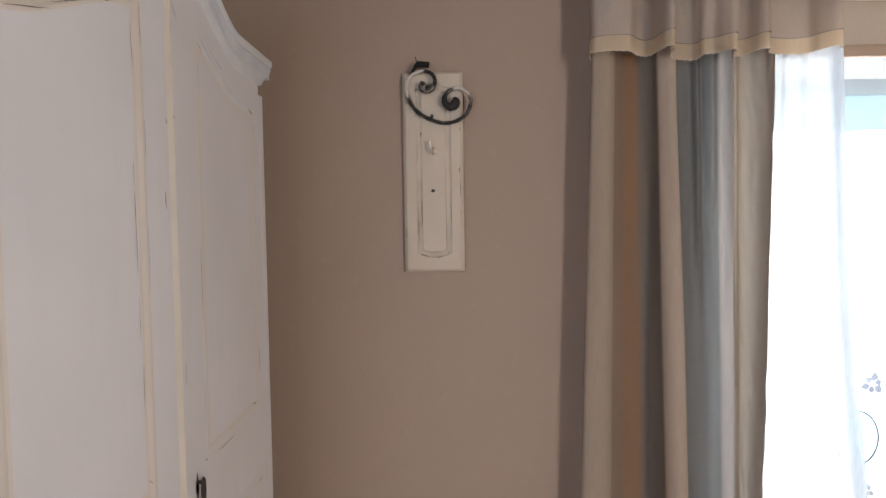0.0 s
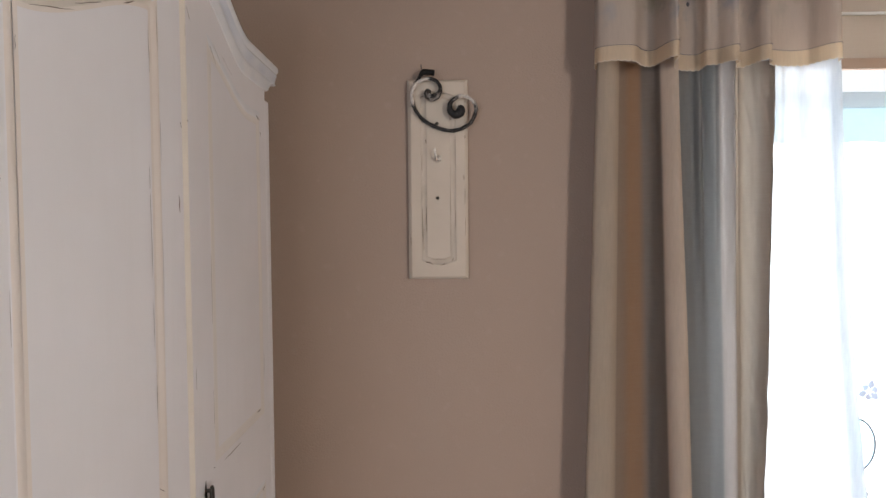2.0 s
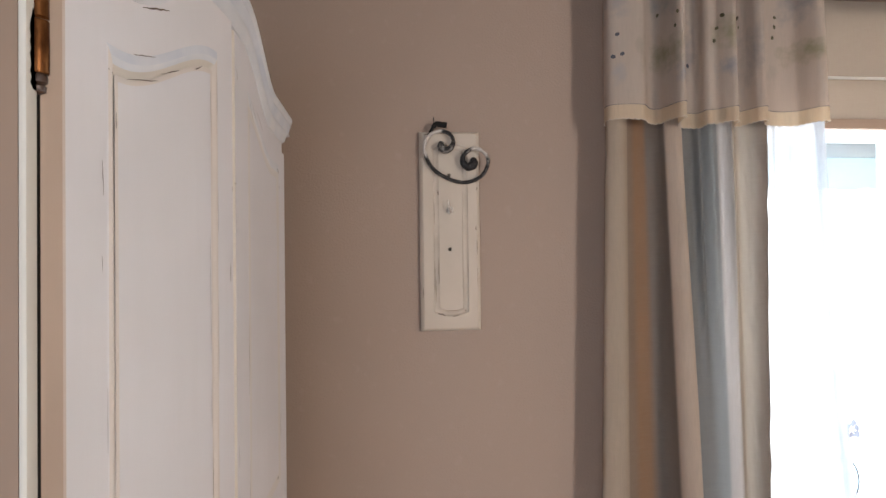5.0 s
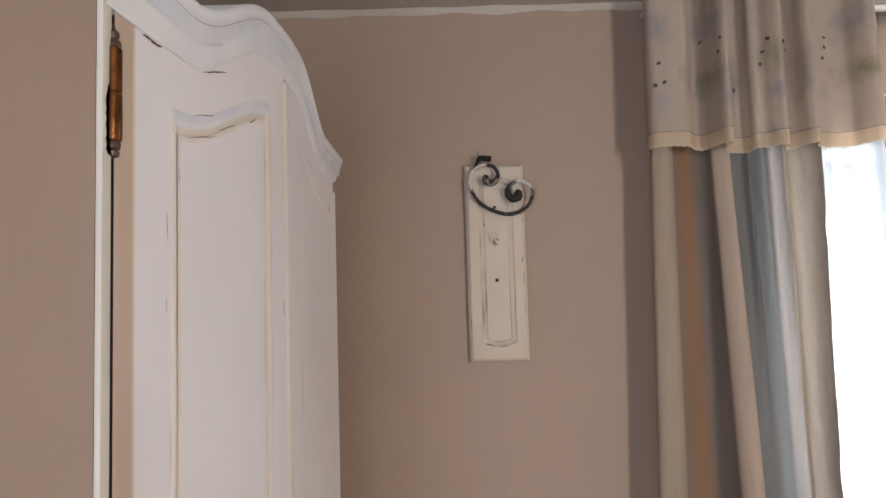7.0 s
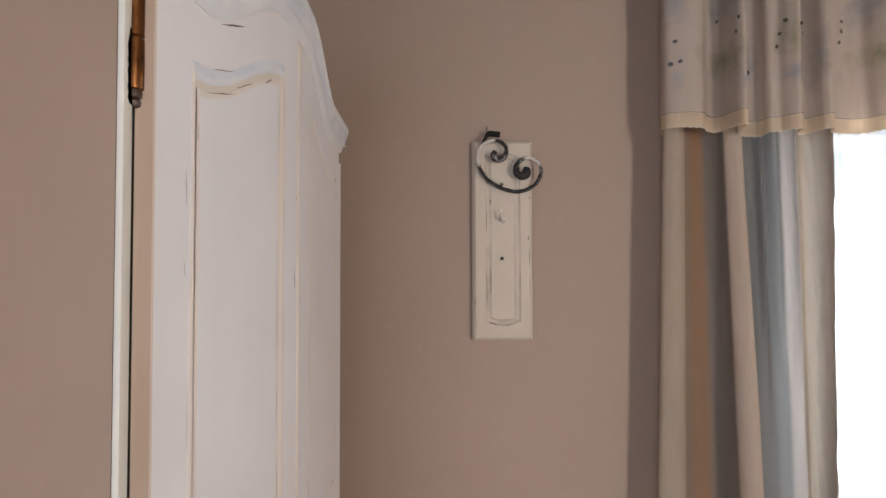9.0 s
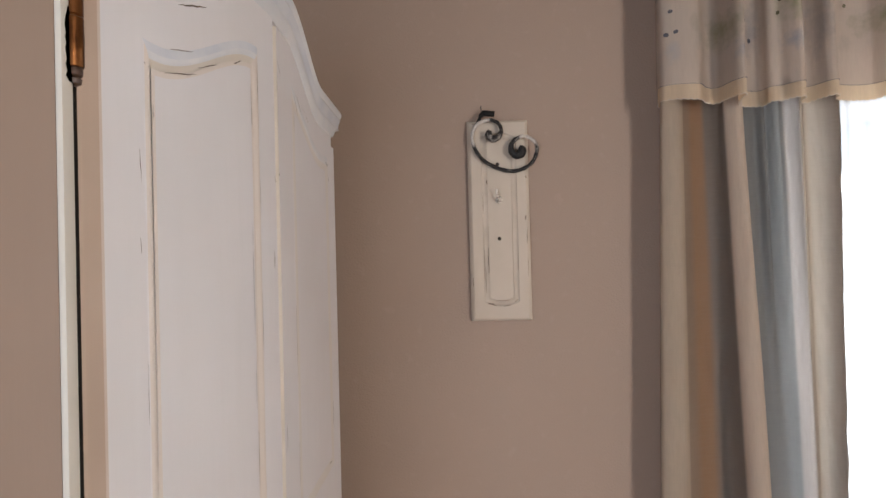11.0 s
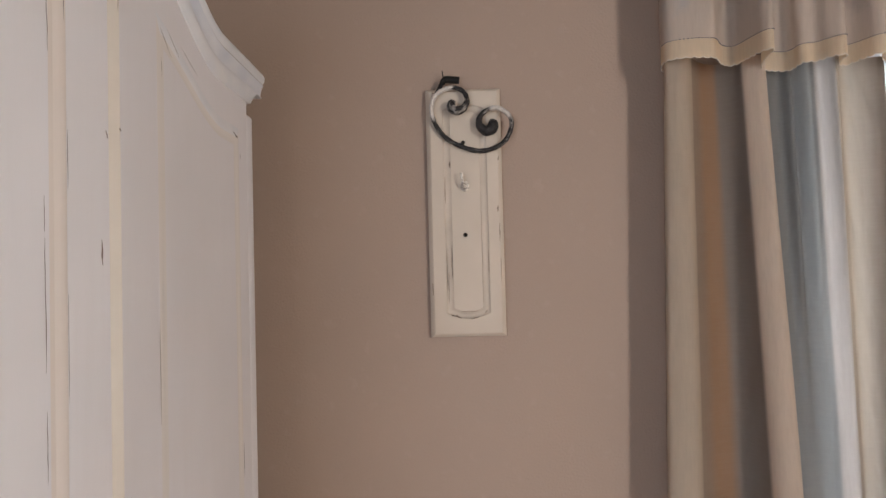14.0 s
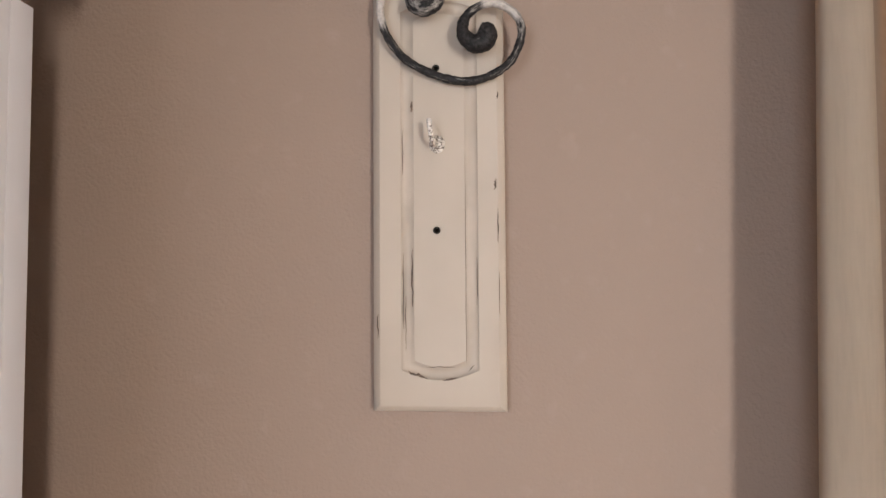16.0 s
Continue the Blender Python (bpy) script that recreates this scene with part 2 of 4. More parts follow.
# Tan-brown at 0.168-0.205 and taupe from 0.93 are fold shade among the stripes.
drape_mat = make_fabric("striped curtain linen", [
    (0.00, (0.60, 0.51, 0.42)), (0.03, (0.64, 0.54, 0.44)), (0.155, (0.64, 0.54, 0.44)), (0.168, (0.47, 0.37, 0.30)), (0.205, (0.46, 0.345, 0.26)), (0.232, (0.50, 0.325, 0.21)), (0.265, (0.49, 0.32, 0.21)), (0.290, (0.37, 0.315, 0.275)),
    (0.395, (0.35, 0.30, 0.265)), (0.410, (0.74, 0.625, 0.53)), (0.570, (0.74, 0.625, 0.53)), (0.582, (0.34, 0.335, 0.33)), (0.725, (0.36, 0.365, 0.365)), (0.735, (0.55, 0.515, 0.50)),
    (0.785, (0.54, 0.505, 0.49)), (0.80, (0.48, 0.41, 0.34)), (0.850, (0.47, 0.405, 0.34)), (0.865, (0.455, 0.41, 0.36)), (0.910, (0.44, 0.395, 0.35)), (0.930, (0.38, 0.33, 0.29)), (1.0, (0.40, 0.34, 0.29))])


# The tall grey bloom at x 0.605 also adds painted shade to the fold valley.
BLOOMS = [  # x, z, half width, half height, colour, strength
    (0.515, 2.170, 0.030, 0.045, (0.30, 0.27, 0.15), 0.60), (0.668, 2.140, 0.022, 0.030, (0.33, 0.34, 0.40), 0.65), (0.398, 2.285, 0.030, 0.055, (0.38, 0.37, 0.40), 0.60),
    (0.870, 2.185, 0.060, 0.030, (0.34, 0.31, 0.18), 0.62), (0.850, 2.300, 0.040, 0.055, (0.33, 0.32, 0.33), 0.60), (0.668, 2.225, 0.026, 0.050, (0.36, 0.34, 0.19), 0.55),
    (0.540, 2.115, 0.020, 0.026, (0.34, 0.35, 0.42), 0.55), (0.400, 2.120, 0.020, 0.028, (0.44, 0.45, 0.50), 0.45), (0.735, 2.180, 0.026, 0.080, (0.34, 0.31, 0.30), 0.50),
    (0.455, 2.175, 0.018, 0.060, (0.40, 0.35, 0.27), 0.45), (0.515, 2.300, 0.034, 0.045, (0.34, 0.34, 0.33), 0.55), (0.605, 2.190, 0.020, 0.075, (0.30, 0.28, 0.30), 0.50),
    (0.800, 2.140, 0.022, 0.022, (0.47, 0.42, 0.36), 0.40), (0.760, 2.300, 0.022, 0.060, (0.36, 0.36, 0.40), 0.45), (0.905, 2.260, 0.020, 0.030, (0.30, 0.29, 0.26), 0.5)]


def make_print():
    """Cream linen with a watercolour print of blurred blue-grey and olive blooms, one deepening a fold's shade."""
    n = Nodes("flower printed linen")
    v = n.coords()
    slub = n.noise(n.coords(scale=(1, 1, 0.1)), 260.0, 3, 0.6)
    wash = n.noise(v, 36.0, 5, 0.6)
    col = n.mix(n.ramp(slub, [(0.4, (0, 0, 0)), (0.8, (0.25, 0.25, 0.25))]), (0.655, 0.548, 0.468), (0.50, 0.415, 0.353))
    for x, z, w, h, ink, amount in BLOOMS:
        sub = n.add("ShaderNodeVectorMath")
        sub.operation = "SUBTRACT"
        n.link(v, sub.inputs[0])
        sub.inputs[1].default_value = (x, 0.0, z)
        mul = n.add("ShaderNodeVectorMath")
        mul.operation = "MULTIPLY"
        n.link(sub.outputs[0], mul.inputs[0])
        mul.inputs[1].default_value = (1 / w, 0.0, 1 / h)
        ln = n.add("ShaderNodeVectorMath")
        ln.operation = "LENGTH"
        n.link(mul.outputs[0], ln.inputs[0])
        rag = n.add("ShaderNodeMath")
        rag.operation = "MULTIPLY_ADD"
        n.link(wash, rag.inputs[0])
        rag.inputs[1].default_value = 2.4
        n.link(ln.outputs["Value"], rag.inputs[2])
        col = n.mix(n.ramp(half(n, rag.outputs[0]), [(0.42, (min(0.85, amount * 1.25),) * 3), (0.64, (amount * 0.7,) * 3), (0.92, (0, 0, 0))]), col, ink)
    n.bump(slub, 0.25, 0.002)
    return n.done(col, 0.85, 0.0, 0.15)


def half(n, value):
    m = n.add("ShaderNodeMath")
    m.operation = "MULTIPLY"
    n.link(value, m.inputs[0])
    m.inputs[1].default_value = 0.42
    return m.outputs[0]


print_mat = make_print()
dot_olive = painted("olive print ink", (0.095, 0.083, 0.048), (0.15, 0.13, 0.075), rough=0.85, bump=0.05)
dot_blue = painted("slate blue print ink", (0.060, 0.058, 0.070), (0.10, 0.096, 0.11), rough=0.85, bump=0.05)


# ---- building helpers ----
def link_mesh(name, bm, mats, smooth=35):
    if not isinstance(mats, (list, tuple)):
        mats = [mats]
    bmesh.ops.recalc_face_normals(bm, faces=bm.faces)
    me = bpy.data.meshes.new(name)
    for f in bm.faces:
        f.smooth = smooth > 0
    bm.to_mesh(me)
    bm.free()
    for m in mats:
        me.materials.append(m)
    if smooth > 0:
        me.set_sharp_from_angle(angle=radians(smooth))
    return new(name, me)


def part(name, bm, mats, parent, label="", smooth=35):
    ob = link_mesh(name, bm, mats, smooth)
    ob.parent = parent
    if label:
        ob["label"] = label
    return ob


def thing(name, label, category, group="", at=(0, 0, 0)):
    ob = new(name)
    ob.empty_display_size = 0.05
    ob.location = at
    return tagged(ob, label, category, group)


def box(bm, x0, x1, y0, y1, z0, z1, bevel=0.0, mi=0):
    vs = [bm.verts.new((x, y, z)) for x in (x0, x1) for y in (y0, y1) for z in (z0, z1)]
    fs = [bm.faces.new([vs[i] for i in q]) for q in ((0, 1, 3, 2), (4, 6, 7, 5), (0, 4, 5, 1), (2, 3, 7, 6), (0, 2, 6, 4), (1, 5, 7, 3))]
    for f in fs:
        f.material_index = mi
    if bevel:
        es = {e for f in fs for e in f.edges}
        bmesh.ops.bevel(bm, geom=list(es), offset=bevel, segments=2, affect="EDGES", profile=0.6)
    return fs


def boxed(*a, **k):
    bm = bmesh.new()
    box(bm, *a, **k)
    return bm


def ss(a, b, x):
    t = min(1.0, max(0.0, (x - a) / (b - a)))
    return t * t * (3 - 2 * t)


def tube(points, radius, sides=10, closed=False, cap=True, bm=None):
    """A bar along points; radius a number or one per point. U runs along the bar."""
    bm = bm or bmesh.new()
    uvl = bm.loops.layers.uv.verify()
    pts = [Vector(p) for p in points]
    n = len(pts)
    rad = radius if isinstance(radius, (list, tuple)) else [radius] * n
    rings, last = [], Vector((0, 1, 0))
    for i, p in enumerate(pts):
        d = (pts[min(i + 1, n - 1)] - pts[max(i - 1, 0)]).normalized()
        a = (last - d * last.dot(d))
        a = a.normalized() if a.length > 1e-4 else d.orthogonal().normalized()
        b = d.cross(a)
        last = a
        rings.append([bm.verts.new(p + (a * math.cos(2 * math.pi * k / sides) + b * math.sin(2 * math.pi * k / sides)) * rad[i]) for k in range(sides)])
    for i in range(n - 1):
        for k in range(sides):
            q = (k + 1) % sides
            f = bm.faces.new((rings[i][k], rings[i][q], rings[i + 1][q], rings[i + 1][k]))
            for lp, (u, v) in zip(f.loops, ((i, k), (i, k + 1), (i + 1, k + 1), (i + 1, k))):
                lp[uvl].uv = (u / (n - 1), v / sides)
    if cap:
        bm.faces.new(rings[0]), bm.faces.new(rings[-1])
    return bm


def smooth_path(keys, per=8):
    """Catmull-Rom through the keys (any dimension)."""
    ks = [Vector(k) for k in keys]
    out = []
    for i in range(len(ks) - 1):
        p0, p1, p2, p3 = ks[max(i - 1, 0)], ks[i], ks[i + 1], ks[min(i + 2, len(ks) - 1)]
        for j in range(per):
            t = j / per
            out.append(0.5 * ((2 * p1) + (p2 - p0) * t + (2 * p0 - 5 * p1 + 4 * p2 - p3) * t * t + (3 * p1 - p0 - 3 * p2 + p3) * t ** 3))
    out.append(ks[-1])
    return out


def lathe(profile, sides=20, bm=None, centre=(0, 0, 0)):
    """Turned about z: profile of (radius, z)."""
    bm = bm or bmesh.new()
    c = Vector(centre)
    rings = [[bm.verts.new(c + Vector((r * math.cos(2 * math.pi * k / sides), r * math.sin(2 * math.pi * k / sides), z))) for k in range(sides)] for r, z in profile]
    for a, b in zip(rings, rings[1:]):
        for k in range(sides):
            bm.faces.new((a[k], a[(k + 1) % sides], b[(k + 1) % sides], b[k]))
    bm.faces.new(rings[0]), bm.faces.new(rings[-1])
    return bm


def loop_rows(bm, u0, u1, bot, top, w, cols, to, w_top=None):
    """Lower and upper row of an outline between u0 and u1 at depth w."""
    us = [u0 + (u1 - u0) * i / cols for i in range(cols + 1)]
    return [bm.verts.new(to(u, bot(u), w)) for u in us], [bm.verts.new(to(u, top(u), w if w_top is None else w_top)) for u in us]


def bridge(bm, a, b, mi=0, top_mi=None):
    for lo, hi, m in ((a[0], b[0], mi), (a[1], b[1], mi if top_mi is None else top_mi)):
        for i in range(len(lo) - 1):
            bm.faces.new((lo[i], lo[i + 1], hi[i + 1], hi[i])).material_index = m
    for k in (0, -1):
        bm.faces.new((a[0][k], a[1][k], b[1][k], b[0][k])).material_index = mi


def fill(bm, a, mi=0):
    for i in range(len(a[0]) - 1):
        bm.faces.new((a[0][i], a[0][i + 1], a[1][i + 1], a[1][i])).material_index = mi


def chips(bm, to, marks, rng, lift=0.0006):
    """Ragged slivers of worn paint: each mark (u0, v0, u1, v1, width)."""
    for u0, v0, u1, v1, wd, *own in marks:
        up = own[0] if own else lift
        n = 9
        d = Vector((u1 - u0, v1 - v0))
        nrm = Vector((-d.y, d.x)).normalized()
        left, right = [], []
        for i in range(n):
            t = i / (n - 1)
            h = wd * 0.36 * math.sin(math.pi * min(max(t, 0.04), 0.96)) ** 0.6
            c = Vector((u0, v0)) + d * t + nrm * rng.uniform(-0.25, 0.25) * wd
            l, r = c + nrm * h * rng.uniform(0.4, 1.2), c - nrm * h * rng.uniform(0.4, 1.2)
            left.append(bm.verts.new(to(l.x, l.y, up)))
            right.append(bm.verts.new(to(r.x, r.y, up)))
        for i in range(n - 1):
            bm.faces.new((left[i], left[i + 1], right[i + 1], right[i]))


# ---- room shell ----
WALL_Y, CEIL = 1.505, 2.41
WX0, WX1, WZ0, WZ1 = 0.72, 2.00, 0.80, 2.37
XL, XR, YB = -0.96, 3.20, -2.40


def wall_with_opening(name, x0, x1, y0, y1, ox0, ox1, oz0, oz1, mat):
    bm = bmesh.new()
    box(bm, x0, ox0, y0, y1, 0, CEIL)
    box(bm, ox1, x1, y0, y1, 0, CEIL)
    box(bm, ox0, ox1, y0, y1, 0, oz0)
    box(bm, ox0, ox1, y0, y1, oz1, CEIL)
    bmesh.ops.remove_doubles(bm, verts=bm.verts, dist=1e-5)
    return tagged(link_mesh(name, bm, mat, 0), "smooth matt taupe painted wall", "wall", kind="structure")


wall_with_opening("wall_north", XL - 0.2, XR + 0.2, WALL_Y, WALL_Y + 0.25, WX0, WX1, WZ0, WZ1, wall_paint)
# South and west openings are unseen, cut only to suit the added lamps.
def build_south_wall():
    bm = bmesh.new()
    y0, y1 = YB - 0.25, YB
    for x0, x1 in ((XL - 0.2, 1.68), (2.18, XR + 0.2)):
        box(bm, x0, x1, y0, y1, 0, CEIL)
    box(bm, 1.68, 2.18, y0, y1, 0, 0.60)
    box(bm, 1.68, 2.18, y0, y1, 2.20, CEIL)
    tagged(link_mesh("wall_south", bm, plain_plaster, 0), "unseen pale wall with an added opening for light", "wall", kind="structure")


def build_west_wall():
    bm = bmesh.new()
    x0, x1, o0, o1 = XL - 0.2, XL, -2.15, -0.95
    box(bm, x0, x1, YB, o0, 0, CEIL)
    box(bm, x0, x1, o1, WALL_Y, 0, CEIL)
    box(bm, x0, x1, o0, o1, 0, 0.60)
    box(bm, x0, x1, o0, o1, 2.20, CEIL)
    tagged(link_mesh("wall_west", bm, wall_paint, 0), "smooth matt taupe painted wall with an added opening for light", "wall", kind="structure")


build_south_wall()
build_west_wall()
# East wall, like the south one, is out of view; pale to bounce light.
tagged(link_mesh("wall_east", boxed(XR, XR + 0.2, YB, WALL_Y, 0, CEIL), plain_plaster, 0), "unseen wall kept pale to bounce light", "wall", kind="structure")
tagged(link_mesh("floor", boxed(XL - 0.2, XR + 0.2, YB - 0.25, WALL_Y + 0.25, -0.12, 0), floor_wood, 0), "brown oak board floor", "floor", kind="structure")
tagged(link_mesh("ceiling", boxed(XL - 0.2, XR + 0.2, YB - 0.25, WALL_Y + 0.25, CEIL, CEIL + 0.15), ceiling_paint, 0), "pale plastered ceiling", "ceiling", kind="structure")


def ceiling_trim():
    """Small uneven plaster cove where wall meets ceiling."""
    rng = random.Random(4)
    bm = bmesh.new()
    n, prev = 160, None
    for i in range(n + 1):
        x = XL + (XR - XL) * i / n
        d = 0.012 + 0.006 * noise.noise((x * 9, 0, 0)) + rng.uniform(-0.001, 0.001)
        row = [bm.verts.new((x, WALL_Y - o * d / 0.012, CEIL - dz * d / 0.012)) for o, dz in ((0.0005, 0.014), (0.003, 0.012), (0.008, 0.006), (0.013, 0.0006))]
        if prev:
            for a, b, c, e in zip(prev, prev[1:], row[1:], row):
                bm.faces.new((a, b, c, e))
        prev = row
    return tagged(link_mesh("trim", bm, ceiling_paint, 60), "rough plaster edge between wall and ceiling", "trim", kind="structure")


ceiling_trim()


# ---- window, sill and what lies outside ----
def build_window():
    w = tagged(new("window_1"), "white framed window, daylight glaring through", "window", kind="structure")
    y0, y1, t = 1.66, 1.72, 0.06
    for name, b in (("window_frame", (WX0, WX0 + t, y0, y1, WZ0, WZ1)), ("window_frame", (WX1 - t, WX1, y0, y1, WZ0, WZ1)), ("window_frame", (WX0 + t, WX1 - t, y0, y1, WZ1 - t, WZ1)),
                    ("window_frame", (WX0 + t, WX1 - t, y0, y1, WZ0, WZ0 + t)), ("mullion", (1.34, 1.40, y0 - 0.005, y1 + 0.005, WZ0 + t, WZ1 - t))):
        part(name, boxed(*b, bevel=0.006), frame_paint, w)
    for a, b in ((WX0 + t, 1.34), (1.40, WX1 - t)):
        p = part("pane", boxed(a, b, 1.688, 1.692, WZ0 + t, WZ1 - t), glass_mat, w, "clear window glass", 0)
        p.visible_shadow = False
    part("window_sill", boxed(WX0 - 0.03, WX1 + 0.03, WALL_Y - 0.05, 1.66, WZ0 - 0.035, WZ0 + 0.001, bevel=0.008), frame_paint, w)


build_window()
tagged(link_mesh("ground", boxed(-60, 60, 1.8, 60, -9.2, -9.0), plain_plaster, 0), "pale paved ground outside", "ground", kind="structure")
tagged(link_mesh("backdrop", boxed(-20, 30, 14.0, 14.1, -9.0, 14.0), distance_mat, 0), "bright hazy distance outside the window", "backdrop", kind="structure")


def build_awning():
    a = thing("awning", "pale blue canvas awning edge outside the window", "awning", at=(1.2, 1.76, 2.3))
    bm = bmesh.new()
    n, prev = 60, None
    for i in range(n + 1):
        x = -0.9 + 2.4 * i / n
        z = -0.355 + 0.004 * math.sin(i * 1.3)
        row = [bm.verts.new((x, 0.40 + 0.004 * math.sin(i * 0.7), zz)) for zz in (z, -0.20)]
        if prev:
            bm.faces.new((prev[0], prev[1], row[1], row[0]))
        prev = row
    bmesh.ops.solidify(bm, geom=list(bm.faces), thickness=0.004)
    part("valance", bm, awning_mat, a)
    part("front_bar", boxed(-0.92, 1.52, 0.385, 0.42, -0.235, -0.18, bevel=0.010), awning_bar_mat, a, "dusty blue front bar")
    for x in (-0.88, 1.48):
        part("arm", tube([(x, 0.0, -0.06), (x, 0.40, -0.19)], 0.012), frame_paint, a)


build_awning()


def build_blind():
    b = thing("roman_blind", "cream linen roman blind, drawn half up in the window recess", "blind", at=(1.36, 1.52, 2.25))
    z0, z1 = -0.195, 0.118
    bm = bmesh.new()
    uvl = bm.loops.layers.uv.verify()
    rows = [(z1, 0.0), (0.05, -0.002), (0.0, -0.004), (-0.05, -0.007), (-0.086, -0.004), (-0.088, 0.002), (-0.108, -0.006), (-0.135, -0.008), (-0.175, -0.006), (z0, -0.003)]
    n, prev = 40, None
    for z, y in rows:
        row = [bm.verts.new((-0.63 + 1.26 * i / n, y + 0.0015 * math.sin(i * 0.9 + z * 30), z)) for i in range(n + 1)]
        if prev:
            for i in range(n):
                f = bm.faces.new((prev[i], prev[i + 1], row[i + 1], row[i]))
                for lp in f.loops:
                    lp[uvl].uv = (0.5, 0.5)
        prev = row
    bmesh.ops.solidify(bm, geom=list(bm.faces), thickness=0.0015)
    part("fabric", bm, blind_mat, b)
    part("tape", boxed(-0.63, 0.63, -0.0110, -0.0060, -0.0915, -0.0845, bevel=0.001), seam_mat, b, "white stitched tape across the blind")
    part("batten", boxed(-0.632, 0.632, -0.010, 0.006, -0.221, z0 + 0.001, bevel=0.004), batten_mat, b, "brown wooden bottom batten")
    part("head_rail", boxed(-0.63, 0.63, 0.004, 0.035, 0.085, 0.117, bevel=0.003), frame_paint, b)


build_blind()


petal_mat = painted("frosted blue-grey glass", (0.50, 0.57, 0.64), (0.38, 0.37, 0.43), rough=0.2, blotch=45)
rim_mat = painted("grey metal rim", (0.24, 0.28, 0.34), (0.18, 0.20, 0.24), rough=0.4)


def make_tinted_glass():
    n = Nodes("pale aqua glass")
    clear = n.add("ShaderNodeBsdfTransparent", Color=(0.80, 0.93, 0.97, 1))
    gloss = n.add("ShaderNodeBsdfGlossy", Roughness=0.1)
    mx = n.add("ShaderNodeMixShader", Fac=0.06)
    n.link(clear.outputs[0], mx.inputs[1])
    n.link(gloss.outputs[0], mx.inputs[2])
    n.link(mx.outputs[0], n.out.inputs["Surface"])
    return n.mat


disc_mat = make_tinted_glass()


def build_suncatcher():
    s = thing("suncatcher", "pale glass flower and ring ornament hanging in the window", "ornament", at=(1.164, 1.63, 1.214))
    bm = bmesh.new()
    for k in range(6):
        a = k * math.pi / 3 + 0.3
        tip = Vector((math.cos(a), 0, math.sin(a)))
        side = Vector((-math.sin(a), 0, math.cos(a)))
        r = 0.034 if k % 2 else 0.026
        vs = [bm.verts.new(p) for p in (tip * 0.003, tip * r * 0.6 + side * 0.011 + Vector((0, -0.003, 0)), tip * r, tip * r * 0.6 - side * 0.011 + Vector((0, -0.003, 0)))]
        bm.faces.new(vs)
    bmesh.ops.solidify(bm, geom=list(bm.faces), thickness=0.002)
    part("flower", bm, petal_mat, s, "blue-grey glass petals")
    ring = [(0.056 * math.sin(a) - 0.038, 0, -0.144 + 0.072 * math.cos(a)) for a in (2 * math.pi * i / 40 for i in range(41))]
    part("ring", tube(ring, 0.0026, 8), rim_mat, s, "thin grey metal ring")
    bm = bmesh.new()
    bm.faces.new([bm.verts.new(p) for p in ring[:-1]])
    bmesh.ops.solidify(bm, geom=list(bm.faces), thickness=0.002)
    part("glass_disc", bm, disc_mat, s, "pale aqua glass disc", smooth=0)
    bm = bmesh.new()
    for x, z in ((-0.020, -0.262), (-0.006, -0.275), (-0.024, -0.285), (0.0, -0.292)):
        bmesh.ops.create_icosphere(bm, subdivisions=2, radius=0.008, matrix=Matrix.Translation((x, 0, z)))
    part("beads", bm, petal_mat, s, "cluster of pale glass beads")
    part("thread", tube([(0, 0, 0.92), (0, 0, -0.07)], 0.0003, 5), glass_mat, s, "clear nylon thread")
    part("lower_thread", tube([(-0.02, 0, -0.21), (-0.02, 0, -0.29)], 0.0004, 5), thread_mat, s)


build_suncatcher()


# ---- curtain ----
def section(keys, per=10, back=0.0):
    """Cross-section with arc length in 0..1: list of (x, y, s)."""
    pts = smooth_path([(x, y + back) for x, y in keys], per)
    acc, out = 0.0, []
    for i, p in enumerate(pts):
        if i:
            acc += (p - pts[i - 1]).length
        out.append((p.x, p.y, acc))
    return [(x, y, s / acc) for x, y, s in out]


DRAPE = [(0.416, 1.438), (0.399, 1.439), (0.387, 1.431), (0.385, 1.420), (0.392, 1.4135), (0.408, 1.411), (0.428, 1.420), (0.444, 1.442), (0.466, 1.462), (0.496, 1.472), (0.516, 1.466), (0.523, 1.440), (0.524, 1.400),
         (0.534, 1.381), (0.549, 1.375), (0.563, 1.382), (0.573, 1.408), (0.588, 1.448), (0.612, 1.456), (0.640, 1.458), (0.654, 1.446), (0.664, 1.426), (0.680, 1.416), (0.696, 1.430),
         (0.718, 1.449), (0.748, 1.450), (0.766, 1.436), (0.781, 1.429), (0.788, 1.438), (0.780, 1.452)]
VALANCE = [(0.400, 1.440), (0.385, 1.424), (0.378, 1.396), (0.387, 1.377), (0.422, 1.367), (0.453, 1.369), (0.466, 1.379), (0.480, 1.399), (0.499, 1.413), (0.513, 1.405), (0.518, 1.375), (0.524, 1.346), (0.533, 1.334), (0.541, 1.338),
           (0.545, 1.362), (0.556, 1.406), (0.575, 1.434), (0.600, 1.446), (0.621, 1.447), (0.628, 1.434), (0.627, 1.416), (0.634, 1.406), (0.650, 1.402), (0.662, 1.382), (0.675, 1.368), (0.685, 1.372), (0.689, 1.392),
           (0.699, 1.416), (0.714, 1.421), (0.727, 1.402), (0.735, 1.376), (0.746, 1.366), (0.755, 1.371), (0.759, 1.389), (0.770, 1.405), (0.800, 1.417), (0.830, 1.421), (0.856, 1.411), (0.868, 1.387), (0.881, 1.367),
           (0.894, 1.361), (0.904, 1.367), (0.907, 1.386)]


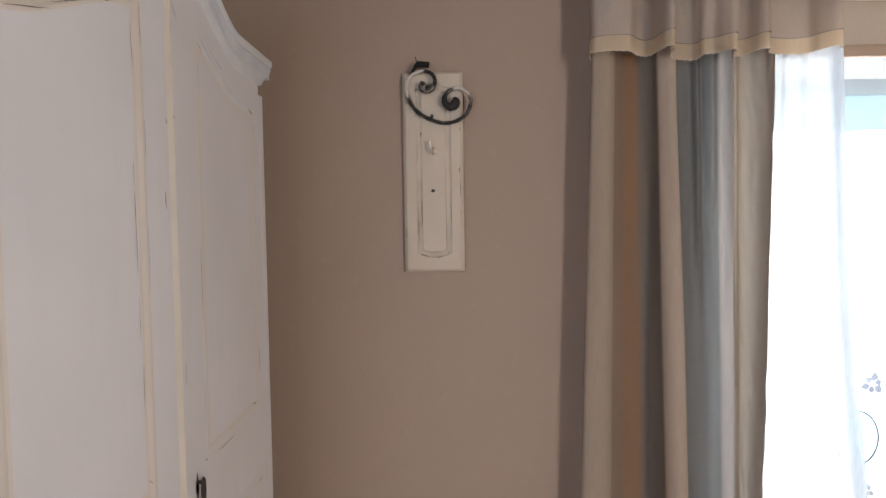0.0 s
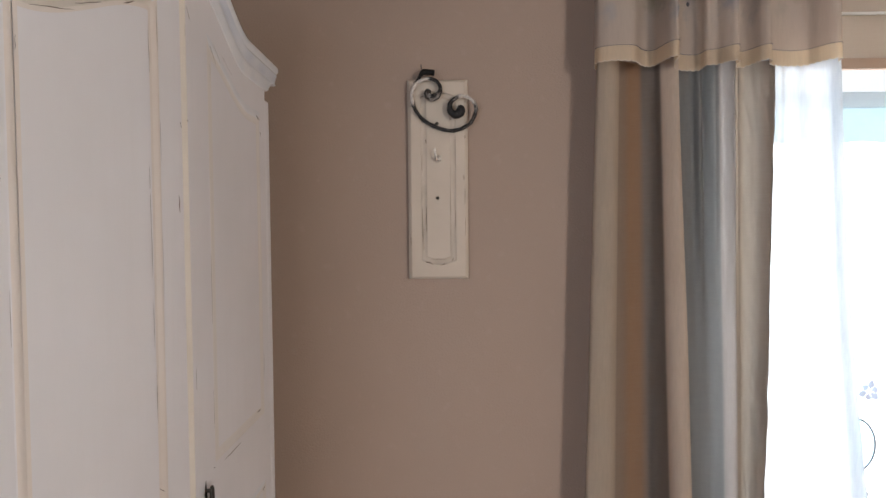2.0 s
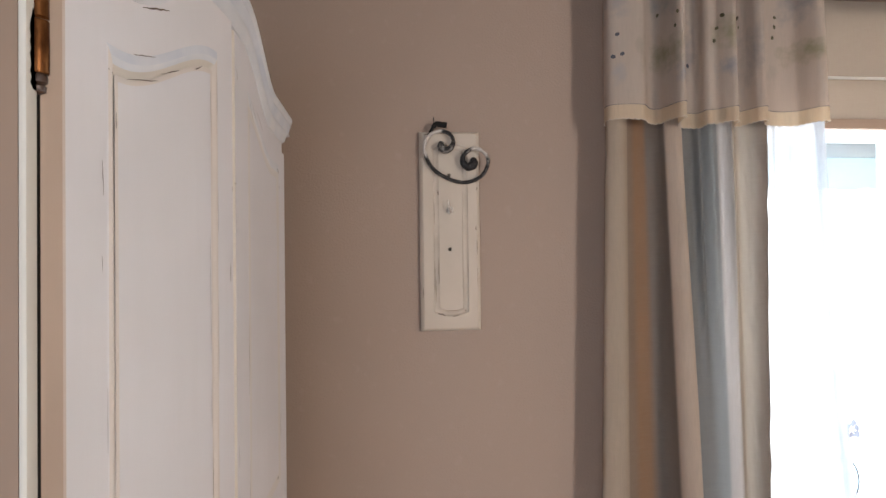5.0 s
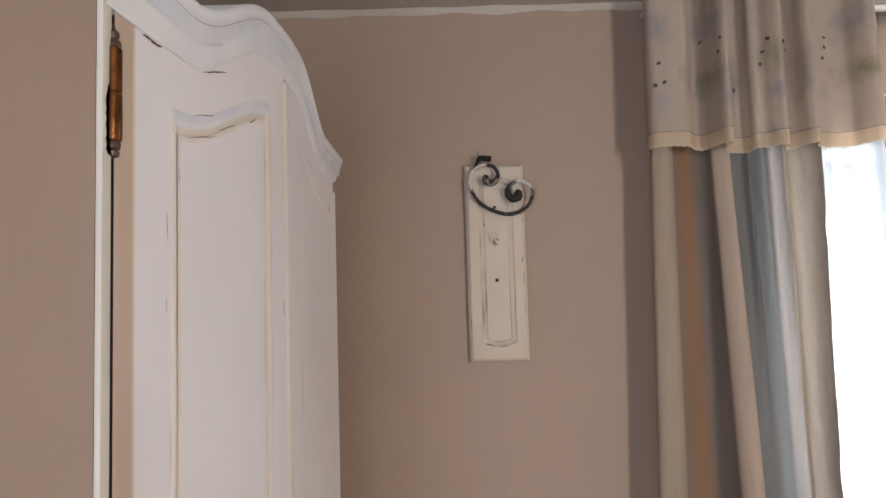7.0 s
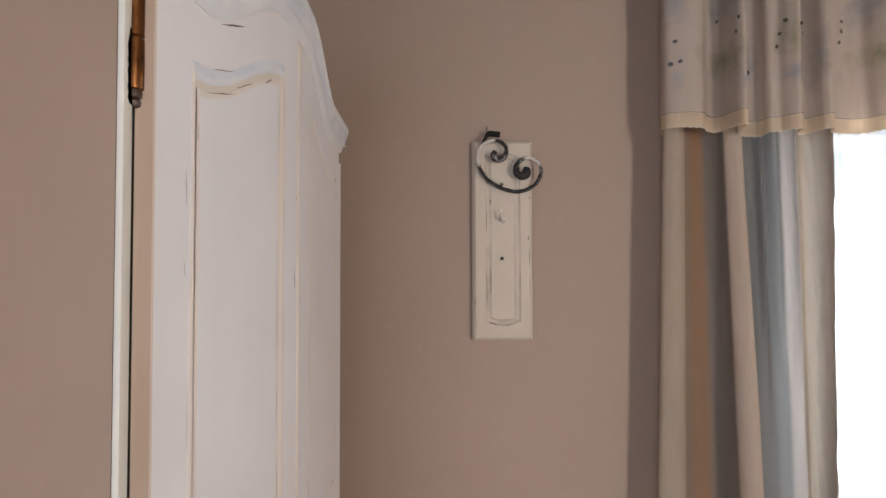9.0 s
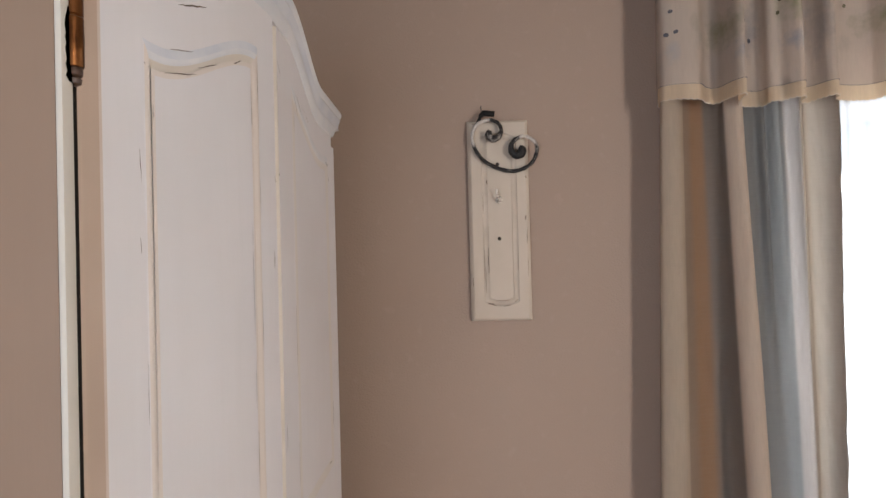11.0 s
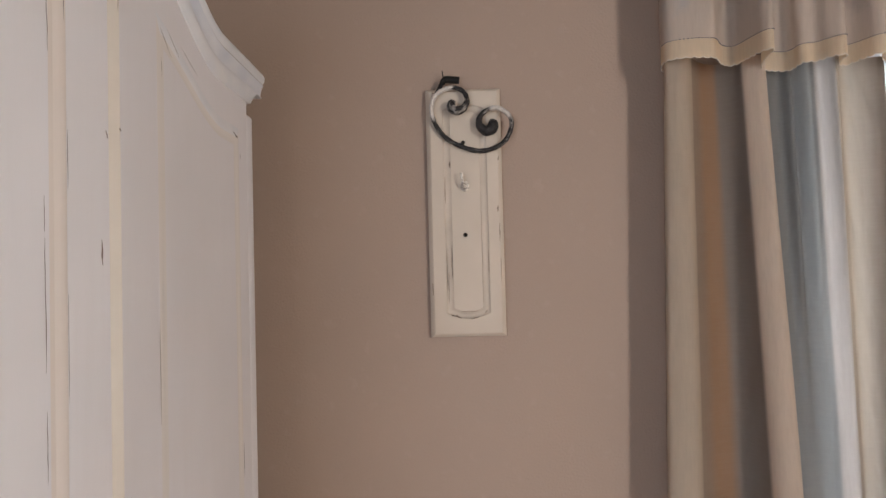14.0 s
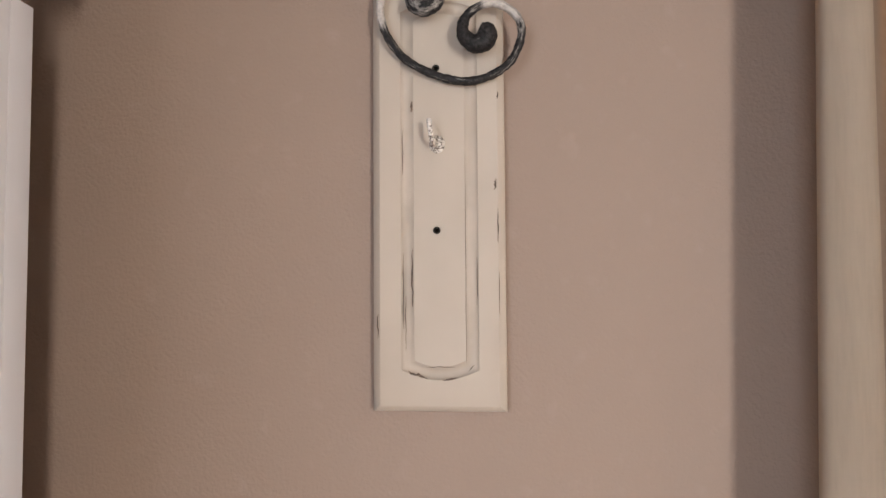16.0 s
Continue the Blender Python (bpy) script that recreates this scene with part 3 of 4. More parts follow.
def cloth(sec, zs, shift, thick, uv=True):
    """A hanging sheet: cross-section sec swept down zs, moved by shift(x, y, s, z) -> (x, y, z)."""
    bm = bmesh.new()
    uvl = bm.loops.layers.uv.verify()
    rows = [[bm.verts.new(shift(x, y, s, z)) for x, y, s in sec] for z in zs]
    for j in range(len(zs) - 1):
        for i in range(len(sec) - 1):
            f = bm.faces.new((rows[j][i], rows[j][i + 1], rows[j + 1][i + 1], rows[j + 1][i]))
            for lp, (a, b) in zip(f.loops, ((i, j), (i + 1, j), (i + 1, j + 1), (i, j + 1))):
                lp[uvl].uv = (sec[a][2], b / (len(zs) - 1))
    bmesh.ops.solidify(bm, geom=list(bm.faces), thickness=thick)
    return bm


def drape_shift(x, y, s, z):
    d = 2.05 - z
    a = -0.025 * (1 - ss(0.38, 0.47, x)) + 0.022 * ss(0.44, 0.54, x) * (1 - ss(0.66, 0.79, x)) - 0.010 * ss(0.7, 0.78, x)
    wob = noise.noise((x * 7, z * 1.1, 3.0)) * 0.006 * (1 - 0.8 * ss(0.72, 0.78, x)) + noise.noise((x * 22, z * 2.3, 1.0)) * 0.003
    crease = 0.006 * ss(0.70, 0.76, x) * noise.noise((x * 40, z * 16 + x * 30, 7.0))
    up = min(1.0, max(0.0, (z - 1.05) / 0.98))
    back = (0.004 + (1.450 + (y - 1.42) * 0.5 - y) * ss(0.42, 0.50, x)) * up   # gathered flatter behind the valance
    tuck = 0.011 * ss(0.49, 0.52, x) * (1 - ss(0.58, 0.62, x)) * up
    pinch = 0.30 * ss(0.515, 0.535, x) * (1 - ss(0.588, 0.612, x)) * ss(1.30, 1.95, z)
    gather = 0.010 * ss(0.595, 0.615, x) * (1 - ss(0.69, 0.71, x)) * ss(1.25, 1.85, z) * math.sin((x - 0.6) * 2 * math.pi / 0.029)
    return (x + a * d + wob * 0.4 - (x - 0.545) * pinch + (x + 0.02) * back / 1.33 - tuck, y + wob + crease + back + gather + 0.004 * d, z)


def valance_shift(x, y, s, z):
    d = 2.05 - z
    lean = 0.03 * d * ss(0.55, 0.95, x) - 0.010 * d * (1 - ss(0.4, 0.6, x))
    wob = noise.noise((x * 9, z * 3, 5.0)) * 0.004
    return (x + lean + wob * 0.4, y + wob, z)


def build_curtain():
    c = thing("curtain", "striped beige, brown and blue-grey linen curtain with printed valance", "curtain", at=(0, 0, 0))
    dsec, vsec = section(DRAPE, 14, -0.018), section(VALANCE, 12)
    part("drape", cloth(dsec, [2.036 - 1.984 * i / 110 for i in range(111)], drape_shift, 0.0016), drape_mat, c, "hanging panel in woven vertical stripes with some fold shade painted in", 60)
    # valance above its trim
    zt = 2.046
    val = part("valance", cloth(vsec, [2.385 - (2.385 - zt) * i / 24 for i in range(25)], valance_shift, 0.0014), print_mat, c, "cream valance with blurred flower print", 60)
    # scalloped lace trim
    bm = bmesh.new()
    uvl = bm.loops.layers.uv.verify()
    fine = section(VALANCE, 24)
    length = 1.15
    hem = lambda x, y, s: 2.0165 - (0.0030 + 0.0016 * noise.noise((s * 30, 4, 0))) * abs(math.sin(s * length / 0.0165 * math.pi + noise.noise((s * 9, 0, 0)))) ** 0.7 + 0.003 * noise.noise((x * 14, 0, 2)) - 0.004 * ss(1.39, 1.44, y)
    rows = []
    for k in range(5):
        row = []
        for x, y, s in fine:
            low = hem(x, y, s)
            z = zt + 0.002 + (low - zt - 0.002) * k / 4
            px, py, pz = valance_shift(x, y, s, z)
            row.append(bm.verts.new((px, py - 0.0022, pz)))
        rows.append(row)
    for j in range(4):
        for i in range(len(fine) - 1):
            f = bm.faces.new((rows[j][i], rows[j][i + 1], rows[j + 1][i + 1], rows[j + 1][i]))
            for lp in f.loops:
                lp[uvl].uv = (0.5, 0.5)
    bmesh.ops.solidify(bm, geom=list(bm.faces), thickness=0.0012)
    part("lace_trim", bm, lace_mat, c, "cream lace edging with scalloped hem", 60)
    edge = []
    for x, y, s in fine:
        px, py, pz = valance_shift(x, y, s, hem(x, y, s))
        edge.append((px, py - 0.0030, pz))
    part("picot_edge", tube(edge, 0.0008, 6), picot_mat, c, "off-white picot edge of the lace")
    # running stitch above the lace
    bm = bmesh.new()
    for i in range(0, len(fine) - 3, 4):
        pts = []
        for x, y, s in fine[i:i + 3]:
            px, py, pz = valance_shift(x, y, s, zt + 0.0015)
            pts.append((px, py - 0.0032, pz))
        if (Vector(pts[0]) - Vector(pts[-1])).length > 1e-4:
            tube(pts, 0.0008, 5, bm=bm)
    tagged(part("stitching", bm, thread_mat, c, "dark grey running stitch", 0), kind="stuff")
    # printed berries on the valance
    rng = random.Random(11)

    def front(x):
        return min((p[1] for p in vsec if abs(valance_shift(p[0], p[1], 0, 2.2)[0] - x) < 0.0035), default=1.40)

    for mat, spots in ((dot_blue, [(0.398, 2.206), (0.389, 2.156), (0.408, 2.161), (0.589, 2.21), (0.602, 2.162)]),
                       (dot_olive, [(0.524, 2.249), (0.521, 2.219), (0.509, 2.265), (0.656, 2.262), (0.69, 2.254), (0.649, 2.236), (0.685, 2.227), (0.645, 2.208), (0.808, 2.274), (0.807, 2.251), (0.8, 2.224)])):
        for x, z in spots:
            bm = bmesh.new()
            r, ang, vs = rng.uniform(0.0048, 0.0062), rng.uniform(0, 6), []
            for k in range(12):
                a = 2 * math.pi * k / 12
                e = Vector((math.cos(a) * r, math.sin(a) * r * 0.75))
                dx, dz = e.x * math.cos(ang) - e.y * math.sin(ang), e.x * math.sin(ang) + e.y * math.cos(ang)
                dx /= math.sqrt(1 + ((front(x + 0.004) - front(x - 0.004)) / 0.008) ** 2)
                vs.append(bm.verts.new((x + dx, front(x + dx) - 0.0030, z + dz)))
            bm.faces.new(vs)
            bmesh.ops.solidify(bm, geom=list(bm.faces), thickness=0.0004)
            part("printed_berry", bm, mat, val, smooth=0)


build_curtain()


def build_sheer():
    s = thing("sheer_curtain", "sheer white voile curtain glowing with daylight", "curtain")
    keys = [(0.770, 1.506), (0.785, 1.502), (0.800, 1.494), (0.822, 1.478), (0.842, 1.492), (0.862, 1.480), (0.885, 1.490), (0.905, 1.482), (0.924, 1.474), (0.938, 1.466), (0.946, 1.470), (0.938, 1.476), (0.926, 1.479), (0.922, 1.484), (0.930, 1.488), (0.943, 1.486)]

    def move(x, y, t, z):
        d = 2.05 - z
        flare = (0.044 * ss(0.82, 0.93, x)) * d + 0.046 * ss(0.88, 0.94, x) * max(0.0, d - 0.12) ** 1.3 + 0.014 * ss(0.82, 0.93, x) * (1 - ss(0.0, 0.85, d))
        return (x + flare + 0.004 * noise.noise((x * 8, z * 2, 9)), y + 0.010 * d * math.sin(x * 60) * 0.4 + 0.004 * noise.noise((x * 15, z * 2, 1)), z)

    part("voile", cloth(section(keys, 10, -0.018), [2.33 - 2.24 * i / 90 for i in range(91)], move, 0.0008), sheer_mat, s, "", 60)
    rod = thing("curtain_rod", "white curtain rod fixed above the window", "curtain rod")
    part("pole", tube([(0.41, 1.491, 2.376), (2.3, 1.491, 2.376)], 0.009, 12), frame_paint, rod)
    for x in (0.50, 1.36, 2.29):
        part("bracket", boxed(x - 0.008, x + 0.008, 1.491, WALL_Y - 0.001, 2.364, 2.38, bevel=0.002), frame_paint, rod)


build_sheer()


# ---- armoire ----
MID = 0.933                       # where the two doors meet
HINGE = Vector((-0.372, 0.535))   # foot of the hinged edge of the door that stands ajar
SWING = math.atan2(0.0365, 0.396)


def crown(y):
    return 1.957 + 0.085 * (1 - ss(0.068, 0.284, abs(y - MID)))


def arch_outer(y):
    return 1.897 + 0.079 * (1 - ss(0.06, 0.30, abs(y - MID)))


def arch_inner(y):
    return 1.873 + 0.074 * (1 - ss(0.07, 0.30, abs(y - MID)))


def near_door(u, v, w):
    c, s = math.cos(SWING), math.sin(SWING)
    return Vector((HINGE.x + u * s + w * c, HINGE.y + u * c - w * s, v))


def far_door(u, v, w):
    return Vector((-0.338 + w, 0.936 + u, v))


def door_parts(arm, to, y_of, width, spans, edge_at_start, label, marks, seed, relief, relief_top):
    """One arched door: stiles and rails, moulding and panel for the upper and the lower field."""
    rng = random.Random(seed)
    g0, g1 = spans
    door = bmesh.new()
    B, SPLIT = 0.22, 1.215
    flat = lambda v: (lambda u: v)
    top = lambda u: crown(y_of(u)) + 0.004
    cols = 28
    # upper field
    e0 = 0.030 if edge_at_start else 0.018
    body_o = loop_rows(door, e0, width - 0.002, flat(SPLIT), top, 0.0, cols, to)
    body_i = loop_rows(door, g0, g1, flat(1.272), lambda u: arch_outer(y_of(u)), 0.0, cols, to)
    bridge(door, body_o, body_i)
    # lower field
    low_o = loop_rows(door, e0, width - 0.002, flat(B), flat(SPLIT), 0.0, cols, to)
    low_i = loop_rows(door, g0, g1, flat(B + 0.09), flat(1.135), 0.0, cols, to)
    bridge(door, low_o, low_i)
    bmesh.ops.remove_doubles(door, verts=door.verts, dist=1e-5)
    # thickness: back face and closing edges
    bk = [to(u, v, -0.020) for u, v in ((0.002, B), (width - 0.002, B), (width - 0.002, top(width)), (0.002, top(0)))]
    bv = [door.verts.new(p) for p in bk]
    door.faces.new(bv)
    outer = [door.verts.new(to(width - 0.002, v, 0.0)) for v in (B, top(width))]
    door.faces.new((bv[1], outer[0], outer[1], bv[2]))
    leaf = part("door", door, white_paint, arm, label)
    # rounded or rebated hinge/meeting strip; far one holds painted shade, darker towards the gap
    strip = bmesh.new()
    prof = [(0.0040, -0.020), (0.0040, -0.0016), (0.0048, -0.0008), (0.0085, -0.0006), (0.022, -0.0006), (0.027, -0.0003), (0.0305, 0.0)] if edge_at_start else [(0.0, -0.013), (0.001, -0.0105), (0.004, -0.0100), (0.007, -0.0085), (0.012, -0.0050), (0.016, -0.0015), (0.0185, 0.0)]
    prev = None
    for i in range(41):
        v = B + (top(0.01) - 0.012 - B) * i / 40
        row = [strip.verts.new(to(u, v, w)) for u, w in prof]
        if prev:
            for k, (a, b, c, d) in enumerate(zip(prev, prev[1:], row[1:], row)):
                # The first face is near black: shade of the gap painted on the edge.
                strip.faces.new((a, b, c, d)).material_index = 1 if k == 0 else 2 if (k == 5 if edge_at_start else k <= 2) else 0
        prev = row
    cap_lo = [strip.verts.new(to(u, top(0.01) - 0.012, w)) for u, w in prof]
    cap_hi = [strip.verts.new(to(u, top(0.01) + 0.002, w * 0.2)) for u, w in prof]
    for a, b, c, d in zip(cap_lo, cap_lo[1:], cap_hi[1:], cap_hi):
        strip.faces.new((a, b, c, d))
    part("rebated_edge", strip, [blush_paint if edge_at_start else tan_paint, gap_shade_mat, pinkish_paint], leaf, "blush brown strip along the door edge" if edge_at_start else "strip along the door edge with shade painted towards the gap", 50)
    for upper in (True, False):
        outs = (lambda u: arch_outer(y_of(u))) if upper else flat(1.135)
        b0 = 1.272 if upper else B + 0.09
        # moulding: small quirk, ogee, then down to the panel
        m = bmesh.new()
        steps = [(0.0, 0.0, 0.0), (0.0015, 0.0040, 0.0025), (0.004, 0.0098, 0.0045), (0.007, 0.0140, 0.0034), (0.010, 0.0168, 0.0), (0.0135, 0.0215, -0.0050), (0.015, 0.0255, -0.007)]
        loops = []
        for i_s, i_t, w in steps:
            k = i_t / 0.0255
            tp = (lambda u, k=k: arch_outer(y_of(u)) * (1 - k) + arch_inner(y_of(u)) * k) if upper else flat(1.135 - i_s)
            loops.append(loop_rows(m, g0 + i_s, g1 - i_s, flat(b0 + i_s), tp, w * relief, cols, to, w * (relief_top if upper else relief)))
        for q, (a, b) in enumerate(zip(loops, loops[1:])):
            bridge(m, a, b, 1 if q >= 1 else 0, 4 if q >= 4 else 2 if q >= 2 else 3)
        # sides and foot of the moulding in undercoat, top ledge bluish white
        part("moulding", m, [white_paint, cream_paint if edge_at_start else pale_cream, bluish_paint, blue_grey_paint if edge_at_start else bluish_paint, tan_paint if edge_at_start else pale_cream], leaf, "worn moulding round the panel", 60)
        p = bmesh.new()
        tp = (lambda u: arch_inner(y_of(u))) if upper else flat(1.12)
        a = loop_rows(p, g0 + 0.0145, g1 - 0.0145, flat(b0 + 0.0145), (lambda u: tp(u) + 0.0005), -0.0068 * relief, cols, to)
        b = loop_rows(p, g0 + 0.020, g1 - 0.020, flat(b0 + 0.020), (lambda u: tp(u) - 0.005), -0.0055 * relief, cols, to)
        bridge(p, a, b, 1)
        fill(p, b)
        part("panel", p, [white_paint, cream_paint if edge_at_start else pale_cream], leaf, "smooth white painted panel", 20)
    for mark in marks:
        ch = bmesh.new()
        chips(ch, to, [mark], rng)
        part("paint_chip", ch, wear_mat, leaf, smooth=0)
    return leaf


def build_armoire():
    a = thing("armoire", "white distressed painted armoire with arched top, one door ajar", "armoire", at=(0, 0, 0))
    xf = lambda y: -0.374 + (y - 0.534) * 0.0415   # front of the case
    Y0, Y1, XB = 0.519, 1.365, -0.90
    # case
    bm = bmesh.new()
    box(bm, XB, xf(Y1) - 0.022, Y1 - 0.024, Y1, 0.10, 1.93)
    box(bm, XB, XB + 0.012, Y0 + 0.024, Y1 - 0.024, 0.10, 1.94)
    box(bm, XB, -0.40, Y0 + 0.024, Y1 - 0.024, 0.10, 0.20)
    part("body", bm, white_paint, a, smooth=0)
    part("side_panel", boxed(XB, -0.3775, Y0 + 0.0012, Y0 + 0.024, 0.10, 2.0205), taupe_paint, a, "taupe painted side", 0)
    # front stiles
    part("stile", boxed(-0.3770, -0.3712, Y0, 0.5325, 0.08, 1.958, bevel=0.0022), stile_paint, a, "cream painted front edge")
    part("stile", boxed(-0.372, -0.3377, 1.3384, Y1, 0.08, 1.930, bevel=0.0014), white_paint, a)
    part("plinth", boxed(XB, -0.352, Y0 - 0.008, Y1 + 0.008, 0.10, 0.215, bevel=0.006), white_paint, a)
    for x, y in ((-0.86, 0.55), (-0.86, 1.33), (-0.40, 0.55), (-0.40, 1.33)):
        part("foot", lathe([(0.028, 0.0), (0.036, 0.02), (0.040, 0.055), (0.030, 0.085), (0.034, 0.102)], 20, centre=(x, y, 0)), white_paint, a)
    # back board closing the arch behind the doors, near black as painted gap shade
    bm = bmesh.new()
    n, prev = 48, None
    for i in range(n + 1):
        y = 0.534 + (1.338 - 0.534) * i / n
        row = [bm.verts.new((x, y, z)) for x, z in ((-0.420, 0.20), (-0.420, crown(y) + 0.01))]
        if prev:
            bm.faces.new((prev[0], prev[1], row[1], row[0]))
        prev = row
    part("inner_board", bm, gap_shade_mat, a, "near-black board painted as the shade behind the doors", 0)
    # arched cornice
    bm = bmesh.new()
    prof = [(-0.55, -0.007), (-0.004, -0.007), (0.0016, -0.0062), (0.0036, -0.0025), (0.0056, 0.0040), (0.0066, 0.0110), (0.0062, 0.0170), (0.0050, 0.0200), (0.0042, 0.0208), (0.0046, 0.0260), (0.0060, 0.0320),
            (0.0085, 0.0375), (0.0095, 0.0400), (0.0080, 0.0410), (0.0084, 0.0425), (0.0105, 0.0445), (0.0122, 0.0490), (0.0122, 0.0535), (0.0108, 0.0580), (0.0060, 0.0615), (-0.55, 0.0615)]
    n, rows = 96, []
    for i in range(n + 1):
        y = 0.5225 + (1.402 - 0.5225) * i / n
        base = max(xf(y), -0.372 + (y - 0.534) * 0.085 if y < MID else -0.338)
        lift = ss(1.350, 1.380, y)   # the returned end is cut back underneath
        rows.append([bm.verts.new((base + o if o > -0.5 else XB, y, crown(y) + z + lift * (max(z, 0.017 + (z + 0.007) * 0.1) - z))) for o, z in prof])
    for r0, r1 in zip(rows, rows[1:]):
        for k in range(len(prof)):
            q = (k + 1) % len(prof)
            bm.faces.new((r0[k], r0[q], r1[q], r1[k])).material_index = 2 if k == 13 or (k == 7 and r0[0].co.y < 0.72) else 1 if 8 <= k <= 11 else 0
    bm.faces.new(rows[0]), bm.faces.new(rows[-1])
    part("cornice", bm, [bluish_paint, blue_grey_paint, quirk_grey], a, "arched moulded cornice", 40)
    # door ajar
    nd = [(0.148, 1.953, 0.205, 1.974, 0.0028), (0.040, 1.9475, 0.070, 1.9475, 0.0050), (0.087, 1.874, 0.094, 1.8725, 0.0022, 0.0012), (0.180, 1.898, 0.222, 1.915, 0.0016, 0.0028), (0.119, 1.8745, 0.180, 1.891, 0.0016, 0.0006),
          (0.266, 1.931, 0.288, 1.941, 0.0026, 0.0020), (0.126, 1.900, 0.170, 1.912, 0.0014, 0.0028), (0.1005, 1.8392, 0.1007, 1.8246, 0.0012), (0.0786, 1.794, 0.0802, 1.764, 0.0014), (0.0774, 1.714, 0.0788, 1.699, 0.0014),
          (0.3166, 1.922, 0.3178, 1.861, 0.0014), (0.3340, 1.952, 0.3346, 1.893, 0.0012, 0.0022), (0.3128, 1.738, 0.3131, 1.708, 0.0013), (0.3132, 1.703, 0.3141, 1.591, 0.0016), (0.3836, 1.704, 0.3841, 1.679, 0.0030),
          (0.390, 1.809, 0.394, 1.802, 0.0030), (0.318, 1.40, 0.318, 1.47, 0.0014), (0.3145, 1.560, 0.3150, 1.500, 0.0012), (0.3395, 1.655, 0.3398, 1.560, 0.0009), (0.3400, 1.800, 0.3403, 1.745, 0.0009), (0.0850, 1.60, 0.0852, 1.545, 0.0009), (0.318, 1.31, 0.33, 1.30, 0.0015)]
    leaf = door_parts(a, near_door, lambda u: HINGE.y + u * math.cos(SWING), 0.3975, (0.086, 0.340), True, "white panelled door with arched top, standing slightly ajar", nd, 3, 0.16, 0.36)
    # far door with the key
    fd = [(0.016, 1.957, 0.016, 1.937, 0.0016, 0.0002), (0.100, 1.956, 0.128, 1.930, 0.0018, 0.0020), (0.118, 1.960, 0.150, 1.936, 0.0016, 0.0020), (0.154, 1.952, 0.203, 1.931, 0.0012, 0.0020), (0.334, 1.886, 0.356, 1.879, 0.0040, 0.0020),
          (0.136, 1.262, 0.215, 1.263, 0.0022), (0.310, 1.290, 0.332, 1.289, 0.0030, 0.0020), (0.088, 1.267, 0.094, 1.267, 0.0040), (0.029, 1.445, 0.028, 1.410, 0.0018), (0.0945, 1.62, 0.0946, 1.50, 0.0016), (0.0940, 1.40, 0.0941, 1.33, 0.0014), (0.3625, 1.40, 0.3625, 1.345, 0.0030), (0.330, 1.121, 0.353, 1.122, 0.0030, 0.0020),
          (0.020, 1.985, 0.034, 1.968, 0.0022), (0.016, 1.8165, 0.0195, 1.817, 0.0040, 0.0002), (0.106, 1.923, 0.107, 1.898, 0.0010), (0.367, 1.859, 0.368, 1.849, 0.0030)]
    far = door_parts(a, far_door, lambda u: 0.936 + u, 0.404, (0.094, 0.362), False, "white panelled door with arched top and key", fd, 5, 0.13, 0.13)
    # key and escutcheon on the far door
    k = bmesh.new()
    tube(smooth_path([(-0.337, 0.988, 1.246), (-0.329, 0.988, 1.246)], 4), 0.003, 10, bm=k)
    bow = [(-0.327, 0.988 + 0.0042 * math.sin(t), 1.234 + 0.018 * math.cos(t)) for t in (2 * math.pi * i / 24 for i in range(25))]
    tube(bow, 0.0026, 8, bm=k)
    part("key", k, iron_mat, far, "dark iron key in the lock")
    e = bmesh.new()
    pts = []
    for i in range(28):
        t = 2 * math.pi * i / 28
        r = 1 + 0.18 * math.cos(4 * t)
        pts.append(e.verts.new((-0.3365, 0.988 + 0.0045 * r * math.sin(t), 1.236 + 0.022 * r * math.cos(t))))
    e.faces.new(pts)
    bmesh.ops.solidify(e, geom=list(e.faces), thickness=0.0015)
    part("escutcheon", e, iron_mat, far, "small dark keyhole plate")
    # hinges
    for z in (1.828, 0.42):
        h = new("hinge")
        h.parent, h.location = a, (-0.3725, 0.5352, z)
        h["label"] = "aged brass barrel hinge with turned finials"
        part("barrel", lathe([(0.0066, 0.014), (0.0072, 0.015), (0.0074, 0.034), (0.0072, 0.052), (0.0062, 0.0528), (0.0062, 0.0538), (0.0072, 0.0546), (0.0072, 0.090), (0.0062, 0.091)], 24), brass_mat, h)
        part("lower_finial", lathe([(0.0022, 0.000), (0.0050, 0.0015), (0.0056, 0.005), (0.0040, 0.0065), (0.0060, 0.008), (0.0064, 0.0115), (0.0052, 0.0142)], 16), bronze_mat, h, "dull turned finial")
        part("upper_finial", lathe([(0.0052, 0.0905), (0.0066, 0.093), (0.0062, 0.0965), (0.0040, 0.0985), (0.0052, 0.101), (0.0050, 0.104), (0.0022, 0.107), (0.0012, 0.112)], 16), bronze_mat, h, "dull turned finial with pin")
        pl = bmesh.new()
        prev = None
        rng = random.Random(7)
        for i in range(15):
            zz = 0.001 + 0.057 * i / 14
            row = [pl.verts.new((0.0015, yy, zz)) for yy in (-0.0125 + rng.uniform(0, 0.0035) + (0.003 if i in (0, 14) else 0), -0.003)]
            if prev:
                pl.faces.new((prev[0], prev[1], row[1], row[0]))
            prev = row
        bmesh.ops.solidify(pl, geom=list(pl.faces), thickness=0.002)
        part("leaf", pl, iron_mat, h, "corroded black hinge leaf")
    return a


build_armoire()


# ---- plaque with iron scroll on the wall ----
PX0, PX1, PZ0, PZ1, PY = -0.0445, 0.0995, 1.538, 2.008, 1.4855


def on_plaque(u, v, w):
    """u from the plaque's edge, v up from its foot, w towards the room."""
    return Vector((PX0 + u, PY - w, PZ0 + v))


